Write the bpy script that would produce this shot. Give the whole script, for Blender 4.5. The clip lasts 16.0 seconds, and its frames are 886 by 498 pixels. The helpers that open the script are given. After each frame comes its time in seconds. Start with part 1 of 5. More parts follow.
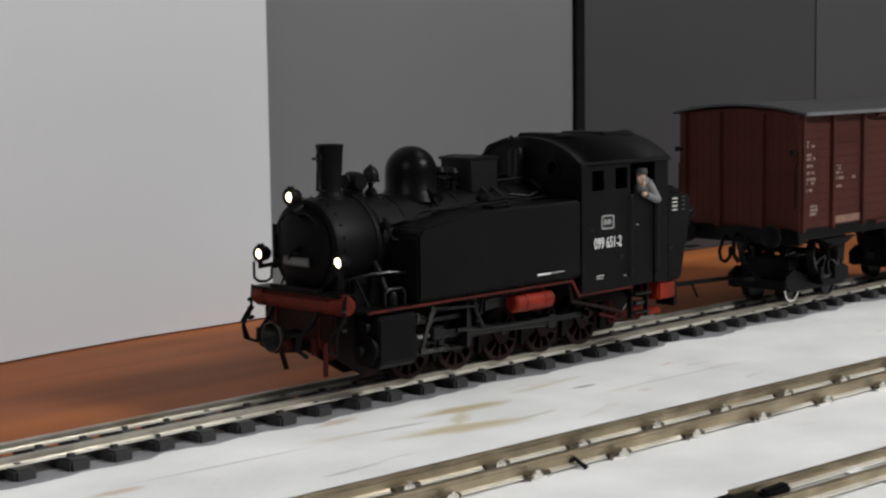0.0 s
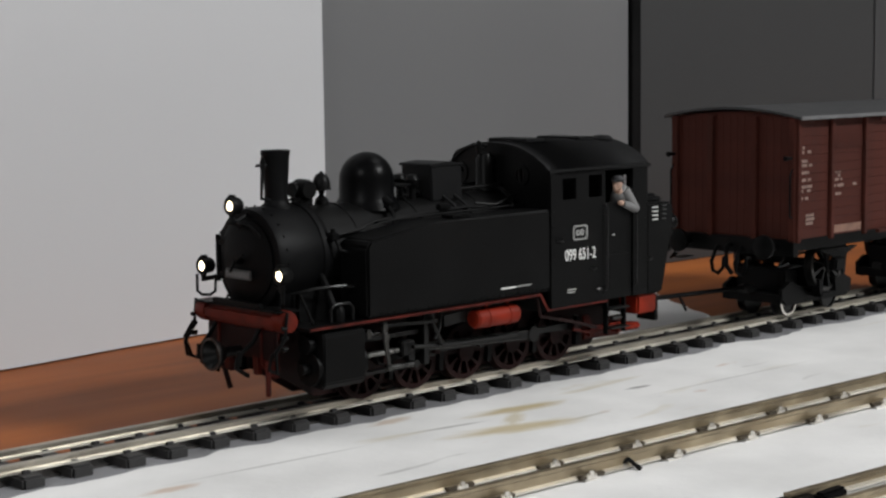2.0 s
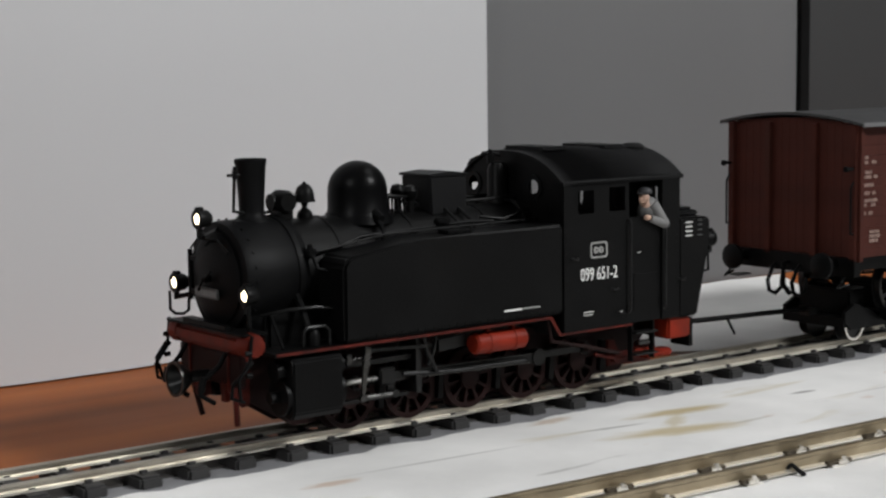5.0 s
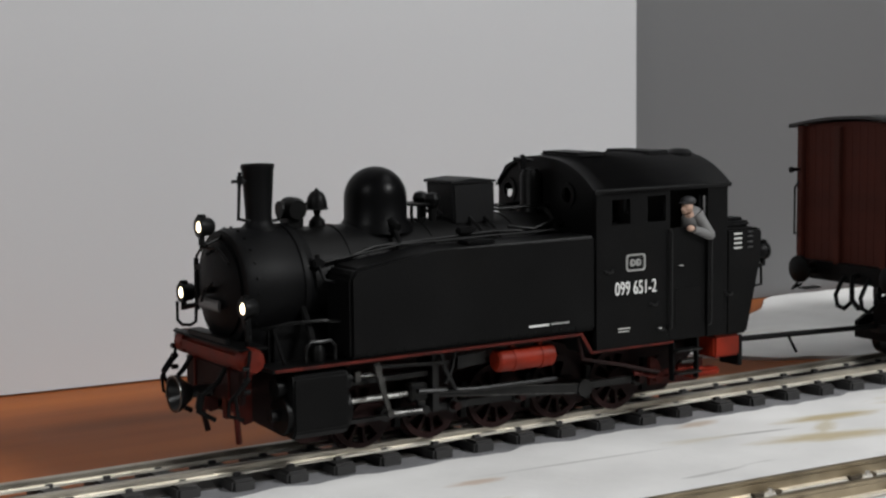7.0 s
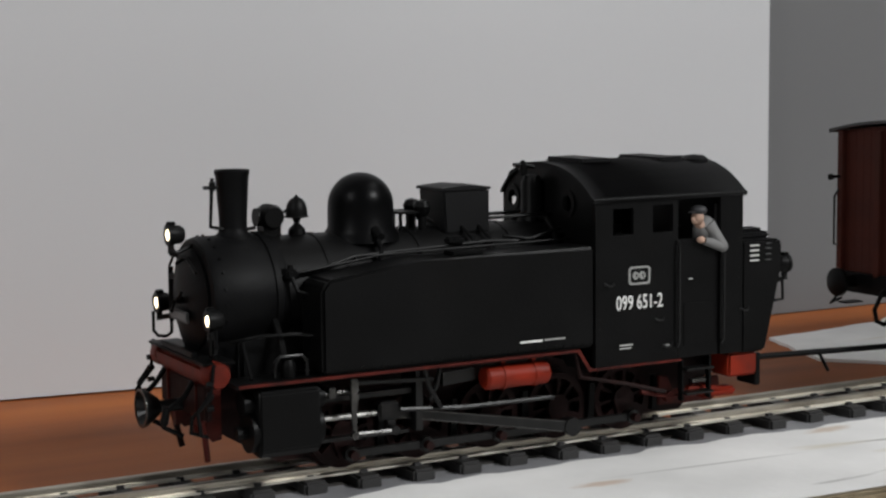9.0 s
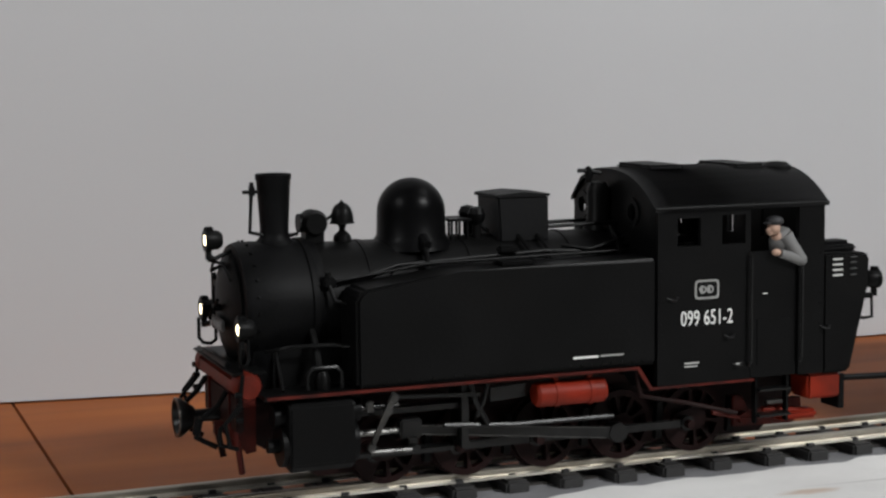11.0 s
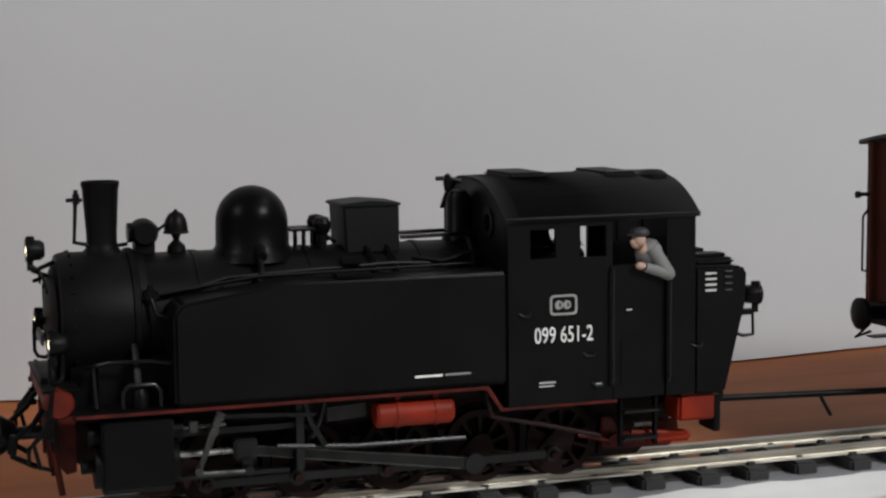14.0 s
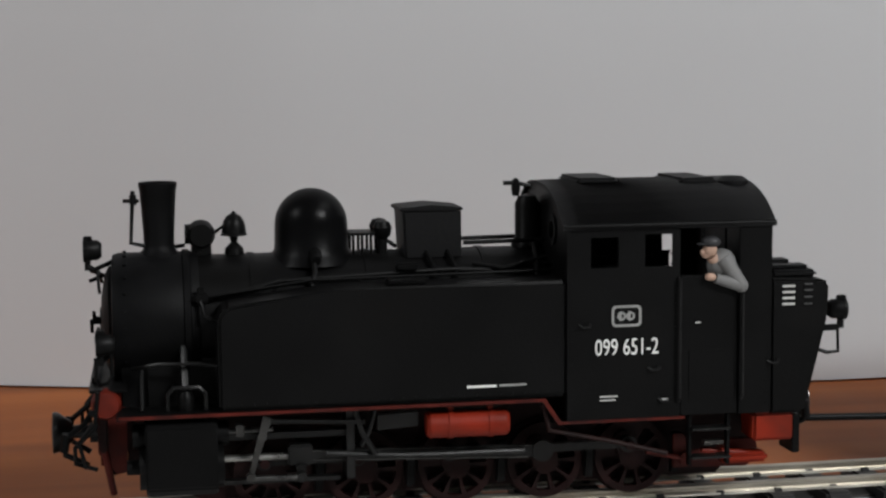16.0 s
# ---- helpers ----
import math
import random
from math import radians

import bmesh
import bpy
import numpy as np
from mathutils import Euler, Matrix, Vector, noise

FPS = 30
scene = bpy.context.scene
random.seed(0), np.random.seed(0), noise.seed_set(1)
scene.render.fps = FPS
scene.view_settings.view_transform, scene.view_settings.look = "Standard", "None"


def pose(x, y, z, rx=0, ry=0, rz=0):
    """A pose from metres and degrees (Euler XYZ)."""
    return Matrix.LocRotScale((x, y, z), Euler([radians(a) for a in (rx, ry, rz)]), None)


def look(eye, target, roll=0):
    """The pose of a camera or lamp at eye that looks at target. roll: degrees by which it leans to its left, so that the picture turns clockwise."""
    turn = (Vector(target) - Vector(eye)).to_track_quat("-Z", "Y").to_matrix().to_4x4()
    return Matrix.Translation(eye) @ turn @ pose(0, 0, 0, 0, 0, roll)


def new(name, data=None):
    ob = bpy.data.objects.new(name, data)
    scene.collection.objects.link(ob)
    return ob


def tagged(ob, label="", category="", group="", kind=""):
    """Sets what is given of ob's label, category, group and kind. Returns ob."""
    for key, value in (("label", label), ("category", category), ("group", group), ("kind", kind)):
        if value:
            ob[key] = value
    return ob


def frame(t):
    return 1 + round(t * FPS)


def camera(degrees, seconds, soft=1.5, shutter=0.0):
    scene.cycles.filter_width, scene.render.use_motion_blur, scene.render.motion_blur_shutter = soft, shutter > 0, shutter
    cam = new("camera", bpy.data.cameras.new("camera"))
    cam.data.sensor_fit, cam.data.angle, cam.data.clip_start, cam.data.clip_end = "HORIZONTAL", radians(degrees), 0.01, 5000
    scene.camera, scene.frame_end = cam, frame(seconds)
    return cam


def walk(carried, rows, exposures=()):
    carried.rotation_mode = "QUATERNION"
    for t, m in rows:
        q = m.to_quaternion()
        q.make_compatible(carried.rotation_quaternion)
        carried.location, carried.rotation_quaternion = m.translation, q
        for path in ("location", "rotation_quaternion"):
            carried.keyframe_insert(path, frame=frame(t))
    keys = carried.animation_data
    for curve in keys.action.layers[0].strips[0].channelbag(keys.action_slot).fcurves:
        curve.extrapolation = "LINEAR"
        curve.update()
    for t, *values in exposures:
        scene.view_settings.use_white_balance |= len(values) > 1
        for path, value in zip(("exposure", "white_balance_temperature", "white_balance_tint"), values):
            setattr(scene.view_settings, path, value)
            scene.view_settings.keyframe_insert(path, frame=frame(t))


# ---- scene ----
K = 1 / 45  # model scale: the numbers below are in the full-size railway's metres
# seconds, pan, tilt and lean of the tripod head in degrees
PAN = [
    (0, -45.500, 6.487, -0.762), (0.5, -44.253, 6.478, -0.754), (1, -43.596, 6.472, -0.750), (1.5, -43.599, 6.472, -0.751),
    (2, -43.596, 6.472, -0.750), (2.5, -43.602, 6.472, -0.751), (3, -43.605, 6.472, -0.751), (3.5, -43.147, 6.469, -0.748),
    (4, -41.579, 6.457, -0.738), (4.5, -39.632, 6.441, -0.726), (4.7, -38.948, 6.436, -0.722), (6.8, -33.137, 6.390, -0.687),
    (7, -32.832, 6.388, -0.685), (7.5, -31.769, 6.380, -0.679), (8, -30.363, 6.369, -0.670), (8.5, -29.446, 6.361, -0.665),
    (9, -28.364, 6.353, -0.658), (9.5, -26.546, 6.339, -0.647), (10, -25.243, 6.328, -0.639), (10.2, -24.413, 6.322, -0.634),
    (12.3, -18.720, 6.277, -0.600), (12.5, -18.776, 6.278, -0.600), (13, -18.917, 6.279, -0.601), (13.5, -19.007, 6.279, -0.602),
    (14, -18.316, 6.274, -0.598), (14.5, -15.933, 6.255, -0.583), (15, -14.332, 6.243, -0.573), (15.5, -11.985, 6.224, -0.559),
    (16, -10.059, 6.209, -0.548)]
TRAVEL = [
    (0, 17.460), (0.5, 17.012), (1, 16.559), (1.5, 16.081), (2, 15.600), (2.5, 15.141),
    (3, 14.687), (3.5, 14.225), (4, 13.728), (4.5, 13.257), (4.7, 13.074), (6.8, 11.131),
    (7, 10.945), (7.5, 10.477), (8, 10.012), (8.5, 9.549), (9, 9.083), (9.5, 8.608),
    (10, 8.140), (10.2, 7.957), (12.3, 6.085), (12.5, 5.915), (13, 5.496), (13.5, 5.053),
    (14, 4.576), (14.5, 4.090), (15, 3.616), (15.5, 3.161), (16, 2.727)]
cam = camera(30.05, 16.0, soft=2.4, shutter=0.4)
EYE = (0.0, -16.667 * K, 4.408 * K)
walk(cam, [(t, pose(*EYE, 0, 0, pan) @ pose(0, 0, 0, 90 - tilt) @ pose(0, 0, 0, 0, 0, lean)) for t, pan, tilt, lean in PAN])

# ---- light ----
world = bpy.data.worlds.new("world")
scene.world = world
world.use_nodes = True
world.node_tree.nodes["Background"].inputs[0].default_value = (0.9, 0.95, 1.0, 1)
world.node_tree.nodes["Background"].inputs[1].default_value = 0.12


def area_lamp(name, eye, target, w, h, watts, colour):
    data = bpy.data.lights.new(name, "AREA")
    data.shape, data.size, data.size_y, data.energy, data.color = "RECTANGLE", w, h, watts, colour
    ob = new(name, data)
    ob.matrix_world = look(eye, target)
    return ob


area_lamp("window_light", (1.38, -1.95, 1.74), (0.15, 0, 0), 0.7, 0.6, 100.0, (0.975, 0.985, 0.985))
area_lamp("far_window_light", (-1.75, -0.85, 1.45), (0.1, 0, 0), 0.5, 0.5, 14.0, (0.975, 0.985, 0.985))
# added fill from above, lifting the ground and softening shadows
area_lamp("overhead_fill_light", (1.3, -0.4, 1.78), (1.2, -0.3, 0), 0.9, 0.7, 6.5, (0.975, 0.985, 0.985))
scene.view_settings.exposure = 0.0


# ---- materials ----
def material(name, colour, rough=0.6, metal=0.0, vary=0.15, scale=4.0, bump=0.1, fine=60.0, dirt=None, dirt_amount=0.3, spec=0.5):
    """A painted or plain surface: colour varied at two scales, fine relief, optional dirt colour in patches."""
    m = bpy.data.materials.new(name)
    m.use_nodes = True
    nt = m.node_tree
    N, Lk = nt.nodes, nt.links
    b = N["Principled BSDF"]
    b.inputs["Roughness"].default_value, b.inputs["Metallic"].default_value = rough, metal
    b.inputs["Specular IOR Level"].default_value = spec
    co = N.new("ShaderNodeTexCoord")
    n1, n2 = N.new("ShaderNodeTexNoise"), N.new("ShaderNodeTexNoise")
    n1.inputs["Scale"].default_value, n1.inputs["Detail"].default_value = scale / K, 5
    n2.inputs["Scale"].default_value, n2.inputs["Detail"].default_value = fine / K, 3
    for n in (n1, n2):
        Lk.new(co.outputs["Object"], n.inputs["Vector"])
    ramp = N.new("ShaderNodeValToRGB")
    c = np.array(colour)
    ramp.color_ramp.elements[0].position, ramp.color_ramp.elements[1].position = 0.3, 0.7
    ramp.color_ramp.elements[0].color = (*np.clip(c * (1 - vary), 0, 1), 1)
    ramp.color_ramp.elements[1].color = (*np.clip(c * (1 + vary), 0, 1), 1)
    Lk.new(n1.outputs[0], ramp.inputs[0])
    out = ramp.outputs[0]
    if dirt is not None:
        mask = N.new("ShaderNodeValToRGB")
        mask.color_ramp.elements[0].position, mask.color_ramp.elements[1].position = 0.52, 0.72
        n3 = N.new("ShaderNodeTexNoise")
        n3.inputs["Scale"].default_value, n3.inputs["Detail"].default_value = scale * 0.6 / K, 8
        Lk.new(co.outputs["Object"], n3.inputs["Vector"])
        Lk.new(n3.outputs[0], mask.inputs[0])
        amt = N.new("ShaderNodeMath")
        amt.operation = "MULTIPLY"
        amt.inputs[1].default_value = dirt_amount
        Lk.new(mask.outputs[0], amt.inputs[0])
        mix = N.new("ShaderNodeMix")
        mix.data_type = "RGBA"
        Lk.new(amt.outputs[0], mix.inputs[0])
        Lk.new(out, mix.inputs[6])
        mix.inputs[7].default_value = (*dirt, 1)
        out = mix.outputs[2]
    Lk.new(out, b.inputs["Base Color"])
    rr = N.new("ShaderNodeMapRange")
    rr.inputs[3].default_value, rr.inputs[4].default_value = max(0.02, rough - 0.1), min(1, rough + 0.1)
    Lk.new(n1.outputs[0], rr.inputs[0])
    Lk.new(rr.outputs[0], b.inputs["Roughness"])
    bp = N.new("ShaderNodeBump")
    bp.inputs["Strength"].default_value, bp.inputs["Distance"].default_value = bump, 0.02 * K
    Lk.new(n2.outputs[0], bp.inputs["Height"])
    Lk.new(bp.outputs[0], b.inputs["Normal"])
    return m


def glow(name, colour, strength):
    m = bpy.data.materials.new(name)
    m.use_nodes = True
    b = m.node_tree.nodes["Principled BSDF"]
    b.inputs["Base Color"].default_value = (*colour, 1)
    b.inputs["Emission Color"].default_value = (*colour, 1)
    b.inputs["Emission Strength"].default_value = strength
    return m


def wood_board(name):
    """Orange-brown board: long grain bands along the track and fine streaks."""
    m = material(name, (0.28, 0.1, 0.035), 0.6, vary=0.2, scale=0.4, bump=0.05, spec=0.2)
    nt = m.node_tree
    N, Lk = nt.nodes, nt.links
    co, mp = N.new("ShaderNodeTexCoord"), N.new("ShaderNodeMapping")
    mp.inputs["Scale"].default_value = (0.05 / K, 0.5 / K, 1)
    n = N.new("ShaderNodeTexNoise")
    n.inputs["Scale"].default_value, n.inputs["Detail"].default_value, n.inputs["Roughness"].default_value = 1.0, 4, 0.5
    Lk.new(co.outputs["Object"], mp.inputs[0])
    Lk.new(mp.outputs[0], n.inputs["Vector"])
    r = N.new("ShaderNodeValToRGB")
    e = r.color_ramp.elements
    e[0].position, e[0].color = 0.3, (0.11, 0.034, 0.012, 1)
    e[1].position, e[1].color = 0.68, (0.36, 0.108, 0.023, 1)
    mid = e.new(0.48)
    mid.color = (0.24, 0.07, 0.018, 1)
    Lk.new(n.outputs[0], r.inputs[0])
    Lk.new(r.outputs[0], N["Principled BSDF"].inputs["Base Color"])
    return m


def plaster(name):
    """White brushed filler with ochre and grey stains drawn out along the track."""
    m = material(name, (0.72, 0.712, 0.7), 0.75, vary=0.1, scale=0.7, bump=0.3, fine=9)
    nt = m.node_tree
    N, Lk = nt.nodes, nt.links
    co = N.new("ShaderNodeTexCoord")
    b = N["Principled BSDF"]
    last = b.inputs["Base Color"].links[0].from_socket
    for scale, seed, lo, hi, colour in (((0.3, 1.6, 1), 3.1, 0.66, 0.8, (0.5, 0.42, 0.26)), ((0.55, 3.4, 1), 9.7, 0.69, 0.76, (0.4, 0.39, 0.38)), ((0.8, 2.2, 1), 21.3, 0.72, 0.8, (0.55, 0.4, 0.32))):
        mp = N.new("ShaderNodeMapping")
        mp.inputs["Scale"].default_value = tuple(s / K for s in scale)
        mp.inputs["Location"].default_value = (seed, seed * 1.7, 0)
        n = N.new("ShaderNodeTexNoise")
        n.inputs["Scale"].default_value, n.inputs["Detail"].default_value, n.inputs["Distortion"].default_value = 1.0, 4, 0.4
        mr = N.new("ShaderNodeMapRange")
        mr.inputs[1].default_value, mr.inputs[2].default_value, mr.inputs[4].default_value = lo, hi, 0.8
        mix = N.new("ShaderNodeMix")
        mix.data_type = "RGBA"
        mix.inputs[7].default_value = (*colour, 1)
        Lk.new(co.outputs["Object"], mp.inputs[0])
        Lk.new(mp.outputs[0], n.inputs["Vector"])
        Lk.new(n.outputs[0], mr.inputs[0])
        Lk.new(mr.outputs[0], mix.inputs[0])
        Lk.new(last, mix.inputs[6])
        last = mix.outputs[2]
    # single stains: centre, reach along and across the track, turn, colour, strength
    for cx, cy, rx, ry, turn, colour, amount in (
            (15.7, -1.62, 1.0, 0.2, -8, (0.42, 0.32, 0.13), 0.8), (14.9, -2.42, 1.25, 0.26, -14, (0.45, 0.35, 0.16), 0.75), (15.2, -2.0, 0.5, 0.16, 35, (0.5, 0.42, 0.25), 0.6),
            (17.9, -1.86, 0.3, 0.06, -6, (0.16, 0.15, 0.15), 0.9), (14.3, -1.75, 0.7, 0.05, -9, (0.32, 0.31, 0.3), 0.8), (16.0, -2.6, 0.5, 0.05, 0, (0.4, 0.38, 0.33), 0.6),
            (10.05, -1.75, 0.45, 0.12, -4, (0.5, 0.36, 0.26), 0.7), (14.0, -0.95, 0.45, 0.14, 3, (0.5, 0.38, 0.28), 0.7), (11.6, -1.66, 1.6, 0.04, -4, (0.42, 0.41, 0.4), 0.7), (19.5, -2.4, 2.2, 0.035, -2, (0.42, 0.41, 0.4), 0.6)):
        mp = N.new("ShaderNodeMapping")
        mp.vector_type = "TEXTURE"
        mp.inputs["Location"].default_value = (cx * K, cy * K, 0)
        mp.inputs["Rotation"].default_value = (0, 0, radians(turn))
        mp.inputs["Scale"].default_value = (rx * K, ry * K, 1)
        n = N.new("ShaderNodeTexNoise")
        n.inputs["Scale"].default_value, n.inputs["Detail"].default_value = 1.6, 5
        ln = N.new("ShaderNodeVectorMath")
        ln.operation = "LENGTH"
        ad = N.new("ShaderNodeMath")
        ad.operation = "ADD"
        mr = N.new("ShaderNodeMapRange")
        mr.inputs[1].default_value, mr.inputs[2].default_value, mr.inputs[3].default_value, mr.inputs[4].default_value = 0.9, 1.5, amount, 0.0
        mix = N.new("ShaderNodeMix")
        mix.data_type = "RGBA"
        mix.inputs[7].default_value = (*colour, 1)
        Lk.new(co.outputs["Object"], mp.inputs[0])
        Lk.new(mp.outputs[0], n.inputs["Vector"])
        Lk.new(mp.outputs[0], ln.inputs[0])
        Lk.new(ln.outputs["Value"], ad.inputs[0])
        Lk.new(n.outputs[0], ad.inputs[1])
        Lk.new(ad.outputs[0], mr.inputs[0])
        Lk.new(mr.outputs[0], mix.inputs[0])
        Lk.new(last, mix.inputs[6])
        last = mix.outputs[2]
    Lk.new(last, b.inputs["Base Color"])
    return m


BLACK = material("black_paint", (0.0032, 0.0032, 0.0033), 0.42, vary=0.25, scale=1.5, bump=0.12, fine=25, dirt=(0.006, 0.0055, 0.005), dirt_amount=0.4, spec=0.09)
SMOKEBOX = material("smokebox_black", (0.0024, 0.0024, 0.0026), 0.5, vary=0.3, scale=2.5, bump=0.14, fine=30, dirt=(0.006, 0.006, 0.0065), dirt_amount=0.4, spec=0.08)
DOME_BLACK = material("glossy_dome_black", (0.003, 0.003, 0.0032), 0.33, vary=0.25, scale=2.5, bump=0.06, fine=30, spec=0.06)
ROOF_BLACK = material("roof_black", (0.0035, 0.0035, 0.0038), 0.55, vary=0.25, scale=2, bump=0.15, fine=25, spec=0.15)
RED = material("red_paint", (0.19, 0.015, 0.005), 0.5, vary=0.2, scale=3, bump=0.1, fine=30, dirt=(0.05, 0.012, 0.008), dirt_amount=0.5, spec=0.15)
# grimy red, its colour also darkened for the shade under the locomotive
DARK_RED = material("grimy_shade_toned_red", (0.011, 0.0024, 0.002), 0.6, vary=0.3, scale=4, bump=0.1, fine=30, dirt=(0.004, 0.0035, 0.0035), dirt_amount=0.6, spec=0.15)
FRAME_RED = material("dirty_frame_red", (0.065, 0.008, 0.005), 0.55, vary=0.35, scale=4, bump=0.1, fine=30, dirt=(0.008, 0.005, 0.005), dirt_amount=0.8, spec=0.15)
BEAM_RED = material("dulled_red", (0.1, 0.011, 0.0055), 0.5, vary=0.25, scale=4, bump=0.1, fine=30, dirt=(0.03, 0.008, 0.006), dirt_amount=0.6, spec=0.15)
STEEL = material("worn_steel", (0.07, 0.069, 0.067), 0.3, metal=0.9, vary=0.4, scale=5, bump=0.03)
BRIGHT_STEEL = material("bright_steel", (0.3, 0.295, 0.28), 0.3, metal=0.9, vary=0.4, scale=6, bump=0.03)
DARK_STEEL = material("oily_steel", (0.006, 0.006, 0.006), 0.32, metal=0.1, vary=0.4, scale=5, bump=0.05, spec=0.3)
RAIL_STEEL = material("nickel_silver_rail", (0.4, 0.37, 0.31), 0.38, metal=0.8, vary=0.3, scale=1.2, bump=0.08, fine=8, dirt=(0.17, 0.12, 0.07), dirt_amount=0.8)
RAIL_BROWN = material("tarnished_brass_rail", (0.34, 0.28, 0.19), 0.36, metal=0.8, vary=0.35, scale=2.0, bump=0.12, fine=6, dirt=(0.3, 0.23, 0.14), dirt_amount=0.7)
# same metal as the rail; the foot's reflected light is put into this pale colour
RAIL_FOOT = material("rail_foot_highlight", (0.7, 0.67, 0.6), 0.33, metal=0.55, vary=0.3, scale=0.7, bump=0.08, fine=8, dirt=(0.1, 0.08, 0.055), dirt_amount=0.95)
RAIL_WEB = material("dark_tarnished_plate", (0.07, 0.055, 0.036), 0.45, metal=0.4, vary=0.4, scale=2.0, bump=0.1, fine=8, dirt=(0.02, 0.016, 0.012), dirt_amount=0.7)
SLEEPER = material("dark_sleeper_plastic", (0.025, 0.024, 0.024), 0.65, vary=0.4, scale=3, bump=0.4, fine=14, dirt=(0.08, 0.075, 0.07), dirt_amount=0.35)
BROWN_WAGON = material("red_brown_wagon_paint", (0.05, 0.0125, 0.0082), 0.65, vary=0.25, scale=1.6, bump=0.15, fine=18, dirt=(0.04, 0.014, 0.01), dirt_amount=0.6, spec=0.15)
WAGON_ROOF = material("grey_wagon_roof", (0.03, 0.03, 0.031), 0.6, vary=0.15, scale=2, bump=0.15)
# pale colour stands for light reflected at the wagon's eave
ROOF_EDGE = material("roof_edge_highlight", (0.11, 0.11, 0.112), 0.45, vary=0.2, scale=2)
WHITE_PRINT = material("white_lettering", (0.75, 0.75, 0.73), 0.6, vary=0.05)
PALE_PRINT = material("worn_pale_lettering", (0.22, 0.15, 0.125), 0.7, vary=0.2, scale=6)
DUSTY = material("dusty_brown_paint", (0.16, 0.085, 0.06), 0.75, vary=0.3, scale=5)
LENS = glow("lit_lamp_lens", (1.0, 0.84, 0.56), 5.0)
GREY_LENS = material("unlit_lamp_lens", (0.5, 0.5, 0.48), 0.2, vary=0.05)
EMBLEM = material("dulled_silver_paint", (0.28, 0.28, 0.27), 0.5, vary=0.1, scale=8)
PLATE_BAR = material("worn_plate_figures", (0.13, 0.13, 0.13), 0.5, vary=0.2, scale=8)
PLATE = material("grey_number_plate", (0.045, 0.045, 0.045), 0.5, vary=0.15, scale=8)
BOARD = wood_board("orange_brown_board")
PLASTER = plaster("white_brushed_filler")
TRACKBED = material("dark_trackbed", (0.03, 0.027, 0.025), 0.75, vary=0.3, scale=1.5, bump=0.4, fine=12, dirt=(0.09, 0.07, 0.055), dirt_amount=0.4)
GLUE = material("grey_glue", (0.2, 0.2, 0.21), 0.6, vary=0.2, scale=1.5, bump=0.3, fine=9)
WALL_LIGHT = material("light_grey_panel", (0.49, 0.49, 0.499), 0.7, vary=0.012, scale=0.15, bump=0.03, fine=10)
WALL_MID = material("mid_grey_panel", (0.12, 0.12, 0.122), 0.55, vary=0.03, scale=0.15, bump=0.03, fine=10)
# these two panels carry their shade in the base colour
WALL_DARK = material("shade_darkened_grey_panel", (0.024, 0.024, 0.0245), 0.55, vary=0.03, scale=0.15, bump=0.03, fine=10)
WALL_FAR = material("shade_toned_far_panel", (0.034, 0.034, 0.035), 0.55, vary=0.03, scale=0.15, bump=0.03, fine=10)
ROOM_PAINT = material("room_wall_paint", (0.12, 0.12, 0.125), 0.8, vary=0.03, scale=0.05)
ROOM_FLOOR = material("room_floor_carpet", (0.08, 0.08, 0.085), 0.9, vary=0.15, scale=0.3)
PALE_METAL = material("pale_bright_clip", (0.75, 0.72, 0.66), 0.22, metal=0.9, vary=0.2, scale=5, bump=0.02)
FIGURE_SKIN, FIGURE_SHIRT, FIGURE_CAP = material("figure_flesh_paint", (0.42, 0.27, 0.2), 0.6), material("figure_grey_paint", (0.15, 0.148, 0.146), 0.7), material("figure_dark_paint", (0.02, 0.02, 0.022), 0.6)


# ---- mesh tools, in full-size metres ----
def box(bm, x0, x1, y0, y1, z0, z1, bevel=0.0):
    vs = [bm.verts.new((x, y, z)) for x in (x0, x1) for y in (y0, y1) for z in (z0, z1)]
    fs = [bm.faces.new([vs[i] for i in q]) for q in ((0, 1, 3, 2), (4, 6, 7, 5), (0, 4, 5, 1), (2, 3, 7, 6), (0, 2, 6, 4), (1, 5, 7, 3))]
    if bevel:
        bmesh.ops.bevel(bm, geom=list({e for f in fs for e in f.edges}), offset=bevel, segments=2, affect="EDGES")


def rod(bm, a, b, r0, r1=None, seg=10, caps=True):
    a, b = Vector(a), Vector(b)
    r1 = r0 if r1 is None else r1
    q = (b - a).to_track_quat("Z", "Y")
    rings = [[bm.verts.new(p + q @ Vector((r * math.cos(2 * math.pi * i / seg), r * math.sin(2 * math.pi * i / seg), 0))) for i in range(seg)] for p, r in ((a, r0), (b, r1))]
    for i in range(seg):
        bm.faces.new((rings[0][i], rings[0][(i + 1) % seg], rings[1][(i + 1) % seg], rings[1][i]))
    if caps:
        bm.faces.new(rings[0][::-1])
        bm.faces.new(rings[1])


